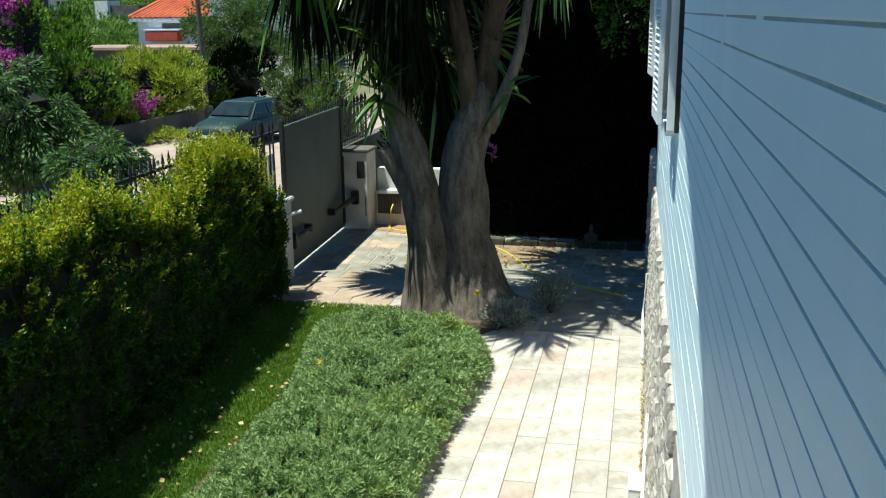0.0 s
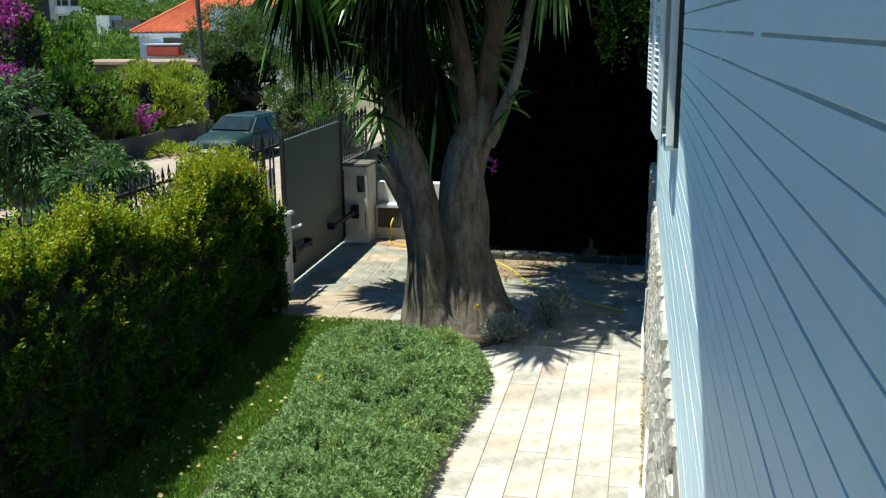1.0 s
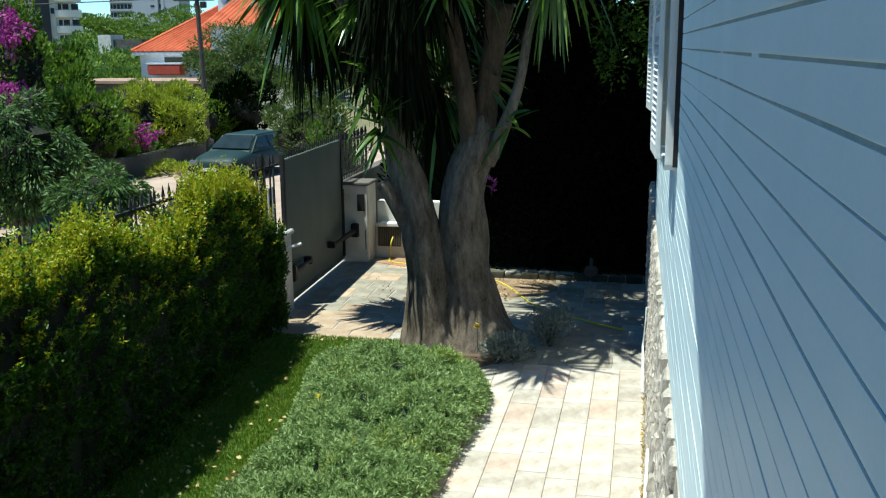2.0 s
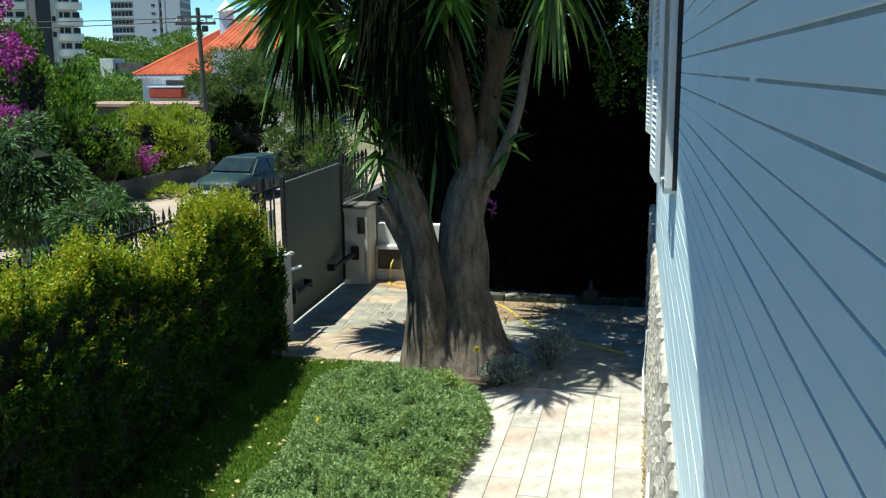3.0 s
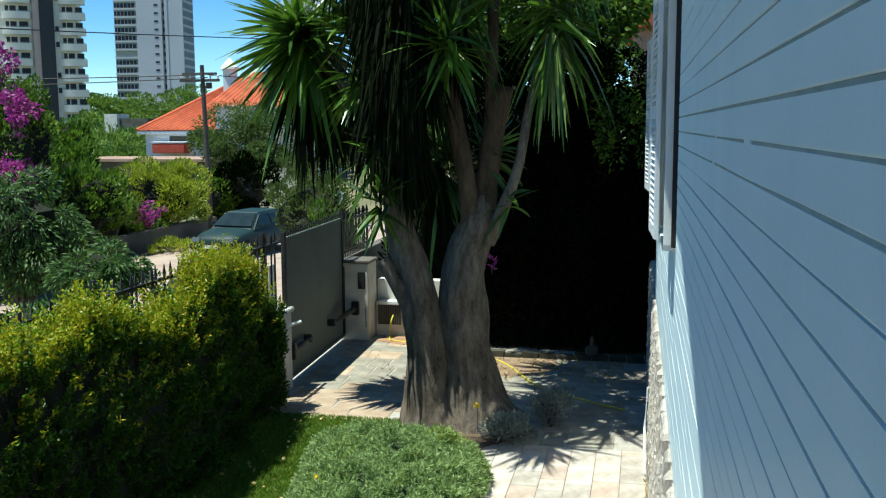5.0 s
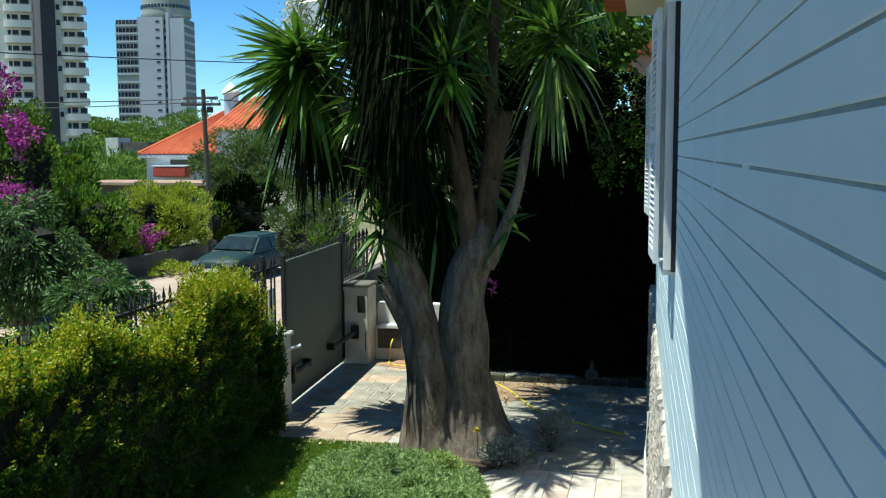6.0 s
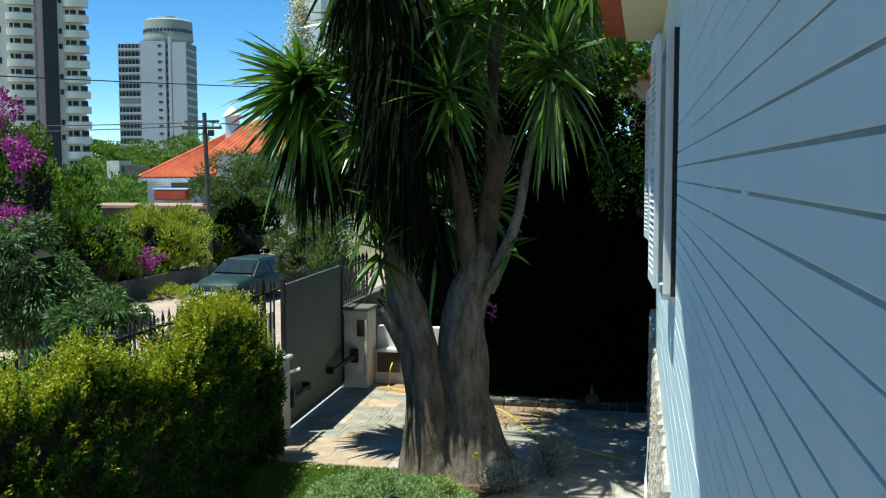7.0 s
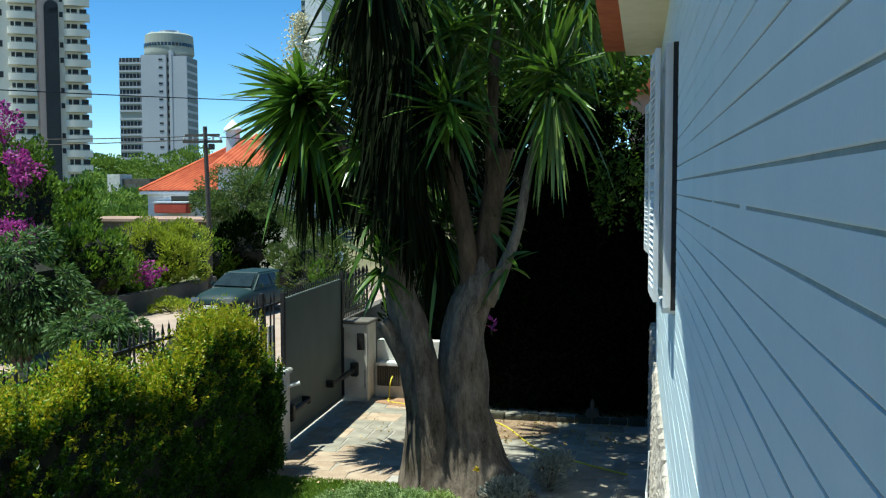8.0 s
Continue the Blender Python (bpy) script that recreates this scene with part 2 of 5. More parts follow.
def smooth_path(pts, n):
    """Points and radii (x, y, z, r) along a soft curve through the given ones."""
    p = np.array(pts, float)
    t = np.linspace(0, len(p) - 1, n)
    i = np.clip(t.astype(int), 0, len(p) - 2)
    f = (t - i)[:, None]
    a, b, c, d = p[np.clip(i - 1, 0, None)], p[i], p[i + 1], p[np.clip(i + 2, None, len(p) - 1)]
    q = 0.5 * (2 * b + (c - a) * f + (2 * a - 5 * b + 4 * c - d) * f ** 2 + (3 * b - a - 3 * c + d) * f ** 3)
    return q[:, :3], q[:, 3]


def mesh_part(name, verts, faces, material, parent=None, label="", smooth=False):
    me = bpy.data.meshes.new(name)
    me.from_pydata(verts, [], faces)
    me.materials.append(material)
    if smooth:
        me.polygons.foreach_set("use_smooth", [True] * len(me.polygons))
    ob = new(name, me)
    if parent:
        ob.parent = parent
    return tagged(ob, label)


def unit(v):
    return v / (np.linalg.norm(v, axis=1, keepdims=True) + 1e-9)


def leaves(name, at, way, length, width, material, parent=None, rng=None, fold=0.25, label=""):
    """Many leaves in one mesh: each a folded, pointed blade from its base along its way."""
    n = len(at)
    way = unit(way)
    side = unit(np.cross(way, rng.normal(size=(n, 3))))
    up = np.cross(side, way)
    ln = (length * rng.uniform(0.65, 1.25, n))[:, None]
    wd = (width * rng.uniform(0.7, 1.2, n))[:, None]
    mid = at + way * ln * 0.45
    v = np.stack([at, mid - side * wd / 2 + up * wd * fold, at + way * ln, mid + side * wd / 2 + up * wd * fold], 1).reshape(-1, 3)
    k = np.arange(n)[:, None] * 4
    fs = np.concatenate([k + [0, 1, 2], k + [0, 2, 3]], 0)
    me = bpy.data.meshes.new(name)
    me.vertices.add(len(v))
    me.vertices.foreach_set("co", v.astype(np.float32).ravel())
    me.loops.add(fs.size)
    me.loops.foreach_set("vertex_index", fs.astype(np.int32).ravel())
    me.polygons.add(len(fs))
    me.polygons.foreach_set("loop_start", (np.arange(len(fs)) * 3).astype(np.int32))
    me.update(calc_edges=True)
    me.validate()
    me.materials.append(material)
    ob = new(name, me)
    if parent:
        ob.parent = parent
    return tagged(ob, label)


def clump_points(rng, n, centre, radius, shell=0.5, lumps=14, lump=0.38):
    """Points in an uneven crown made of many clumps, and the way outwards at each."""
    c, r = np.array(centre, float), np.array(radius, float)
    d = unit(rng.normal(size=(lumps, 3)))
    lc = d * rng.uniform(0.35, 0.85, (lumps, 1))
    lr = rng.uniform(0.6, 1.2, lumps) * lump
    i = rng.integers(0, lumps, n)
    q = unit(rng.normal(size=(n, 3)))
    p = lc[i] + q * (lr[i] * rng.uniform(shell, 1.0, n) ** 0.6)[:, None]
    return c + p * r, unit(q + 0.5 * unit(p))

# ---- ground ----
def sheet(name, points, z0, z1, material, label, category):
    return tagged(part(name, prism(points, z0, z1), material), label, category, kind="structure")


bm = bmesh.new()
gx = sorted(set(np.round(np.concatenate([np.linspace(-60, 40, 26), np.linspace(-1800, 1800, 13)]), 2)))
gy = sorted(set(np.round(np.concatenate([np.linspace(-20, 90, 23), np.linspace(-1000, 2400, 14)]), 2)))


def lie(x, y):
    """The height of the land: flat round the garden, rising gently beyond the street."""
    rise = max(0.0, y - 38.0) * 0.022 if y < 250 else 4.7
    return -0.06 + min(rise, 4.7)


grid = [[bm.verts.new((x, y, lie(x, y))) for y in gy] for x in gx]
for i in range(len(gx) - 1):
    for j in range(len(gy) - 1):
        bm.faces.new((grid[i][j], grid[i + 1][j], grid[i + 1][j + 1], grid[i][j + 1]))
tagged(part("ground", bm, GROUNDM), "dry earth with sparse grass", "ground", kind="structure")
sheet("road", [(-6.2, -30), (-6.3, 60), (-19.5, 60), (-15.6, 34), (-15.2, 18), (-14.0, -30)], -0.2, -0.03, ROADM, "sandy pale street surface", "road")
sheet("lawn", [(-6.2, -3), (-6.2, 12.35), (-3.2, 12.2), (-2.5, 11.9), (-2.15, 10.9), (-2.15, -3)], -0.2, 0.0, TURF, "green lawn turf under the grass", "lawn")
sheet("paving_bed", [(-2.1, -3), (-2.1, 11.7), (0.3, 11.7), (0.3, -3)], -0.2, -0.012, JOINT, "dark joints under the paving", "paving")
sheet("driveway_bed", [(-5.65, 12.3), (-5.65, 17.6), (0.35, 16.6), (0.35, 11.62), (-1.7, 11.62), (-2.6, 12.1)], -0.2, -0.008, MORTAR, "pale mortar joints between the slates", "driveway")
sheet("planting_soil", [(-3.7, -3), (-3.7, 9.5), (-3.0, 12.9), (-2.0, 13.3), (-1.3, 12.2), (-1.9, 11.4), (-2.0, 9.0), (-2.0, -3)], -0.15, 0.02, SOIL, "brown garden soil of the flower bed", "soil")

# ---- house: siding wall, plinth, eave ----
WALLX, SIDE_Z0, COURSE, NEAR, FAR = 0.285, 1.771, 0.092, -2.0, 13.0
house_wall = tagged(part("wall_east", slab((WALLX - 0.005, NEAR, -0.1), (WALLX + 0.25, FAR, 6.2)), GROOVESHADE), "house wall behind the siding", "wall", kind="structure")
house_wall.rotation_euler = (0, 0, 0.0058)
PLX = 0.135
BATTER = 0.105 / SIDE_Z0


def batter(z):
    """How far the sloping face of the plinth leans back at height z."""
    return PLX + 0.03 + BATTER * z


bm = bmesh.new()
sec = [(batter(-0.1), -0.1), (batter(SIDE_Z0 - 0.02), SIDE_Z0 - 0.02), (0.32, SIDE_Z0 - 0.02), (0.32, -0.1)]
ends = [[bm.verts.new((x - (0.0058 * y if x > 0.2 and z > 0 else 0.0), y, z)) for x, z in sec] for y in (NEAR, 16.2)]
for k in range(4):
    bm.faces.new((ends[0][k], ends[0][(k + 1) % 4], ends[1][(k + 1) % 4], ends[1][k]))
bm.faces.new(ends[0])
bm.faces.new(ends[1])
bmesh.ops.recalc_face_normals(bm, faces=bm.faces)
tagged(part("plinth", bm, MORTAR), "mortar core of the rubble plinth", "plinth", kind="structure")
tagged(part("soffit", slab((-0.22, NEAR, 5.68), (WALLX + 0.02, 12.3, 5.76), 0.01), CREAM), "cream painted boxed eave", "soffit", kind="structure")
# the unseen near edge is bent so that its shadow fits the wall
tagged(part("eave", prism([(-1.1, NEAR), (-0.66, 2.27), (-0.56, 3.04), (-0.495, 3.85), (-0.41, 5.36), (-0.42, 8.0), (-0.48, 12.3), (-0.225, 12.3), (-0.225, NEAR)], 5.74, 5.86), REDSOFFIT), "red clay eave tiles seen from below", "eave", kind="structure")
tagged(part("roof", prism([(-0.5, NEAR), (-0.38, 5.5), (-0.46, 12.35), (6.0, 12.35), (6.0, NEAR)], 5.87, 6.05), CLAY), "terracotta tiled roof slope", "roof", kind="structure")
tagged(part("wall_north", slab((WALLX + 0.02, FAR, -0.1), (6.0, FAR + 0.2, 5.6)), SIDING), "white far end wall of the house", "wall", kind="structure")
# unseen wall added behind the camera to cut the low sky light
tagged(part("wall_south", slab((-5.3, NEAR - 0.2, -0.1), (6.0, NEAR, 6.6)), MORTAR), "unseen plain wall added behind the viewpoint to block sky", "wall", kind="structure")

# ---- gate, posts, fence ----
GX0, GY0, GX1, GY1 = -5.40, 13.72, -5.53, 17.0
gdir = math.degrees(math.atan2(-(GX1 - GX0), GY1 - GY0))
glen = math.hypot(GX1 - GX0, GY1 - GY0)
gate = thing("driveway_gate", "grey-green sheet metal driveway gate with spikes, closed", "gate", (GX0, GY0, 0))
gate.rotation_euler = (0, 0, radians(gdir))
part("panel", slab((-0.03, 0.05, 0.06), (0.0, glen - 0.03, 2.30), 0.006), GATEM, gate)
for nm, lo, hi in (("top_rail", (-0.045, 0.05, 2.28), (0.015, glen - 0.03, 2.33)), ("bottom_rail", (-0.045, 0.05, 0.05), (0.015, glen - 0.03, 0.12)),
                   ("stile", (-0.05, 0.0, 0.05), (0.02, 0.06, 2.42)), ("stile", (-0.05, glen - 0.04, 0.05), (0.02, glen + 0.01, 2.36))):
    part(nm, slab(lo, hi, 0.006), GATEM if "rail" in nm else IRON, gate)


def spike_mesh():
    bm = bmesh.new()
    box(bm, (-0.008, -0.008, 0), (0.008, 0.008, 0.05))
    bmesh.ops.create_cone(bm, segments=4, radius1=0.020, radius2=0.002, depth=0.08, matrix=Matrix.Translation((0, 0, 0.09)), cap_ends=True)
    me = bpy.data.meshes.new("spike")
    bm.to_mesh(me)
    bm.free()
    me.materials.append(IRON)
    return me


SPIKE = spike_mesh()
for k in range(26):
    s = new("spike", SPIKE)
    s.parent, s.location = gate, (-0.015, 0.12 + k * (glen - 0.2) / 25, 2.33)
for p0, p1 in (((-5.30, 13.70, 0.56), (-5.33, 14.62, 0.56)), ((-5.28, 16.98, 0.62), (-5.38, 15.98, 0.54))):
    a = thing("gate_opener", "black hydraulic gate opener arm", "gate opener", (0, 0, 0), group="gate openers")
    q = [Vector(p0).lerp(Vector(p1), k / 4) for k in range(5)]
    part("piston", tube(q, [0.045, 0.05, 0.05, 0.03, 0.03], 10), IRON, a)
    part("bracket", slab((p0[0] - 0.07, p0[1] - 0.06, p0[2] - 0.13), (p0[0] + 0.07, p0[1] + 0.05, p0[2] + 0.13), 0.015), IRON, a)
    part("clamp", slab((p1[0] - 0.12, p1[1] - 0.04, p1[2] - 0.06), (p1[0] + 0.03, p1[1] + 0.04, p1[2] + 0.06), 0.01), IRON, a)

post_r = thing("gate_post", "whitewashed masonry gate post with a dark plate", "gate post", (0, 0, 0), group="gate posts")
part("shaft", slab((-5.62, 17.04, -0.02), (-5.04, 17.62, 1.47), 0.015), WHITEWASH, post_r)
part("cap", slab((-5.65, 17.01, 1.47), (-5.0, 17.65, 1.52), 0.015), CONCRETE, post_r)
part("letter_plate", slab((-5.24, 17.022, 0.98), (-5.10, 17.045, 1.30), 0.004), IRON, post_r)
part("hinge_strip", slab((-5.56, 17.02, 0.1), (-5.50, 17.045, 1.40), 0.004), IRON, post_r)
part("conduit", tube([(-5.09, 17.03, 0.25), (-5.09, 17.03, 0.62)], [0.008, 0.008], 6), IRON, post_r)
post_l = thing("gate_post", "whitewashed masonry gate post beside the hedge", "gate post", (0, 0, 0), group="gate posts")
part("shaft", slab((-5.66, 12.98, -0.02), (-5.28, 13.66, 1.20), 0.015), WHITEWASH, post_l)
part("cap", slab((-5.70, 12.94, 1.20), (-5.24, 13.70, 1.27), 0.015), WHITEWASH, post_l)
part("stay", tube([(-5.26, 13.42, 1.02), (-5.06, 13.5, 1.08)], [0.028, 0.028], 8), TRIM, post_l, "white pipe stub")

FENX = -5.45


def fence_bar_mesh(h):
    bm = bmesh.new()
    box(bm, (-0.011, -0.011, 0), (0.011, 0.011, h - 0.10))
    bmesh.ops.create_cone(bm, segments=4, radius1=0.028, radius2=0.002, depth=0.14, matrix=Matrix.Translation((0, 0, h - 0.04)), cap_ends=True)
    me = bpy.data.meshes.new("bar")
    bm.to_mesh(me)
    bm.free()
    me.materials.append(IRON)
    return me


def fence(label, x0, y0, x1, y1, zb, h, step):
    f = thing("iron_fence", label, "fence", (x0, y0, zb), group="street fences")
    f.rotation_euler = (0, 0, math.atan2(-(x1 - x0), y1 - y0))
    ln = math.hypot(x1 - x0, y1 - y0)
    for z in (0.10, h - 0.18):
        part("rail", slab((-0.02, 0, z), (0.02, ln, z + 0.035)), IRON, f)
    me = fence_bar_mesh(h)
    for k in range(int(ln / step) + 1):
        b = new("bar", me)
        b.parent, b.location = f, (0, min(k * step, ln), 0)
        b.rotation_euler = (radians(((k * 37) % 7 - 3) * 0.35), radians(((k * 53) % 7 - 3) * 0.35), 0)
    for y in np.arange(0, ln + 0.01, 2.2):
        part("post", slab((-0.03, y - 0.03, -0.05), (0.03, y + 0.03, h + 0.05), 0.005), IRON, f)
    return f


fence("dark iron spear-topped fence above the hedge", FENX, 2.0, FENX, 13.6, 0.85, 1.59, 0.155)
fence("dark iron fence on the masonry post", -5.55, 17.05, -5.60, 19.0, 1.54, 0.88, 0.12)
tagged(part("street_wall", slab((-5.58, -3, -0.1), (-5.38, 12.95, 0.88), 0.01), WHITEWASH), "low whitewashed wall under the fence", "wall", kind="structure")
tagged(part("street_wall_far", slab((-5.85, 17.66, -0.1), (-5.62, 30, 1.5), 0.01), CONCRETE), "stained boundary wall along the street", "wall", kind="structure")
# sheet screens behind the bars next to the gate
scr = thing("fence_screen", "pale grey sheet strips behind the fence bars", "screen")
for k in range(5):
    y = 12.86 + k * 0.155
    part("strip", slab((FENX - 0.05, y, 0.95), (FENX - 0.03, y + 0.10, 1.95), 0.002), GALV, scr)

# back wall with the grille, planter and kerb
backw = thing("garden_wall", "whitewashed garden wall with a niche and shelf", "wall", kind="structure")
part("masonry", slab((-5.03, 17.66, -0.05), (-2.6, 17.9, 1.08), 0.012), WHITEWASH, backw)
part("base", slab((-5.03, 17.50, -0.05), (-2.6, 17.66, 0.66), 0.012), WHITEWASH, backw)
part("ledge", slab((-4.93, 17.42, 0.62), (-4.2, 17.66, 0.69), 0.012), TRIM, backw)
grille = thing("wall_grille", "dark iron grille in the garden wall", "grille")
part("backing", slab((-4.985, 17.488, 0.22), (-4.52, 17.505, 0.60)), IRON, grille)
for k in range(13):
    part("bar", slab((-4.975 + k * 0.036, 17.455, 0.23), (-4.96 + k * 0.036, 17.485, 0.59)), CONCRETE, grille)
# kerb colour darkened for the shade of the trees above
KERBM = mat("shade_dark_kerb_stone", (0.035, 0.036, 0.022), (0.09, 0.085, 0.06), 3, 30, 0.95, 0.5)
kerb = thing("garden_kerb", "low stone kerb before the dark hedge", "kerb", kind="structure")
for k in range(11):
    x = -2.9 + k * 0.30
    part("kerb_stone", slab((x, 16.15, -0.05), (x + 0.285, 16.34, 0.09 + 0.02 * math.sin(k * 2.3)), 0.015), KERBM, kerb)
bol = thing("stone_marker", "small grey stone block on the kerb", "stone", (-0.8, 16.2, 0))
part("block", slab((-0.11, -0.09, 0.1), (0.11, 0.09, 0.26), 0.03), CONCRETE, bol)
part("knob", tube([(0, 0, 0.25), (0, 0, 0.36), (0, 0, 0.42)], [0.03, 0.035, 0.015], 8), CONCRETE, bol)

# ---- planting ----
def hedge_top(y):
    return float(np.interp(y, [-1, 6, 7.0, 7.7, 8.1, 8.5, 9.2, 9.65, 10.05, 11.0, 12.0, 12.4, 12.7], [2.42, 2.44, 2.46, 2.46, 2.34, 2.18, 2.18, 2.38, 2.53, 2.47, 2.27, 1.9, 1.45]))


def hedge_front(y):
    return float(np.interp(y, [-1, 6.5, 8.3, 9.8, 11, 12.0, 12.7], [-4.50, -4.56, -4.62, -4.72, -4.88, -5.01, -5.11]))


def clipped_hedge():
    """A hedge of thousands of leafy shoots over a core coloured dark for shade."""
    rng = np.random.default_rng(3)
    o = np.array([-5.4, 8.0, 0.0])
    h = thing("clipped_hedge", "dense green hedge with yellow-bronze new shoots", "hedge", tuple(o))
    at, way, tip_at, tip_way = [], [], [], []
    for k in range(6600):
        y = rng.uniform(-1.0, 12.6)
        top, front = hedge_top(y), hedge_front(y)
        lump = noise.noise(Vector((0.0, y * 1.4, 3.0))) + 0.6 * noise.noise(Vector((5.0, y * 4.0, 1.0)))
        u = rng.uniform()
        if u < 0.40:
            x = front - rng.uniform(0.06, 0.50)
            base = np.array([x, y, top - 0.36 + 0.17 * lump + rng.normal(0, 0.04)])
            grow = np.array([rng.normal(0, 0.18), rng.normal(0, 0.18), 1.0])
        elif u < 0.94:
            z = top * rng.uniform(0.03, 0.95)
            l2 = noise.noise(Vector((2.0, y * 1.8, z * 2.2)))
            l2 += 0.7 * noise.noise(Vector((7.0, y * 5.0, z * 5.0)))
            x = front - 0.17 + 0.20 * l2 - 0.20 * max(0.0, z / top - 0.7) / 0.3
            base = np.array([x, y, z - 0.12])
            grow = np.array([0.55 + rng.normal(0, 0.25), rng.normal(0, 0.35), 0.8])
        else:
            z = rng.uniform(0.05, 1.75)
            base = np.array([hedge_front(12.3) + 0.10 - rng.uniform(0.0, 0.30), 12.36 + 0.08 * rng.normal(), z * 0.8])
            grow = np.array([rng.normal(0, 0.2), 0.35, 0.8])
        grow = grow / np.linalg.norm(grow)
        ln = rng.uniform(0.16, 0.36) * ((1.5 if rng.random() < 0.3 else 1.1) if u < 0.40 else 0.85)
        m = 30
        f = np.linspace(0.02, 1.0, m)
        p = base + grow * (ln * f)[:, None] + rng.normal(0, 0.012, (m, 3))
        w = grow * 0.75 + rng.normal(0, 0.75, (m, 3))
        hue = noise.noise(Vector((2.0, y * 0.8, 9.0)))
        rel = (base[2] + ln) / top
        # pale leaves thicken upwards: young shoots, and sunlight on the top put into colour
        cut = 20 if rel > 0.88 and rng.uniform(-0.5, 0.5) < hue + 0.4 else 14 if rel > 0.72 and rng.uniform() < 0.5 else 8 if rel > 0.5 and rng.uniform() < 0.2 else 0
        at.append(p[:m - cut])
        way.append(w[:m - cut])
        if cut:
            tip_at.append(p[m - cut:])
            tip_way.append(w[m - cut:])
    leaves("foliage", np.concatenate(at) - o, np.concatenate(way), 0.047, 0.027, HEDGELEAF, h, rng)
    leaves("new_growth", np.concatenate(tip_at) - o, np.concatenate(tip_way), 0.044, 0.023, HEDGETIP, h, rng, label="yellow-bronze young shoots and leaves coloured as sunlit")
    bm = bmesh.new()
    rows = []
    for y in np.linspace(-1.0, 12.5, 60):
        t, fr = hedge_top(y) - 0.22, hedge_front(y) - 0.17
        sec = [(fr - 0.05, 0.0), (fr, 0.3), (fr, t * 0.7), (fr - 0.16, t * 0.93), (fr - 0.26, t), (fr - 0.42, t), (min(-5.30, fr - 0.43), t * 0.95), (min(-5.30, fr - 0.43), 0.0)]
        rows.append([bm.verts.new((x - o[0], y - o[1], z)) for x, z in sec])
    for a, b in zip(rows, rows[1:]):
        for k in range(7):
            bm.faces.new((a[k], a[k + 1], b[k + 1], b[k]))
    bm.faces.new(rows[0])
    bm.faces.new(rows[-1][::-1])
    part("inner_growth", bm, SHADEDARK, h)


# near-black, so gaps between the leaves take on inner shade as colour
SHADEDARK = mat("shade_dark_interior", (0.008, 0.010, 0.005), (0.02, 0.022, 0.012), 15, 60, 0.95, 0.6)
clipped_hedge()


def shrub_mound(name, label, cat, centre, rad, n, material, ln, wd, seed, lumps=40, lump=0.3, group="", up=0.8, floor=0.0, heart=0.55):
    rng = np.random.default_rng(seed)
    t = thing(name, label, cat, (centre[0], centre[1], floor), group=group)
    p, d = clump_points(rng, n, (0, 0, centre[2] - floor), rad, 0.55, lumps, lump)
    ok = p[:, 2] > 0.02
    leaves("foliage", p[ok], d[ok] + np.array([0, 0, up]), ln, wd, material, t, rng)
    bm = bmesh.new()
    for k in range(7):
        a = k * 0.9 + seed
        e = (math.cos(a) * rad[0] * 0.55, math.sin(a) * rad[1] * 0.55, centre[2] - floor + rad[2] * 0.45)
        tube([(0, 0, -0.05), (e[0] * 0.4, e[1] * 0.4, e[2] * 0.55), e], [0.05 * rad[2] + 0.01, 0.03 * rad[2] + 0.008, 0.006], 5, bm=bm)
    part("branch_work", bm, TWIG, t)
    if not heart:
        return t
    # added dark core: the bush's inner shade as a solid colour
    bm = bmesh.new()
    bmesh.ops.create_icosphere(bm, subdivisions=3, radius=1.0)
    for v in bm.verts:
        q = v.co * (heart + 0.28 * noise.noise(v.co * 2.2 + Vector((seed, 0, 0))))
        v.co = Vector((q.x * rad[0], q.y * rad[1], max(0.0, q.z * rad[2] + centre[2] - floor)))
    part("inner_growth", bm, SHADEDARK, t)
    return t


def bed_top(x, y):
    return 0.44 + 0.15 * noise.noise(Vector((x * 0.9, y * 0.9, 0))) + 0.20 * noise.noise(Vector((x * 3, y * 3, 4))) + 0.13 * noise.noise(Vector((x * 6.5, y * 6.5, 2)))


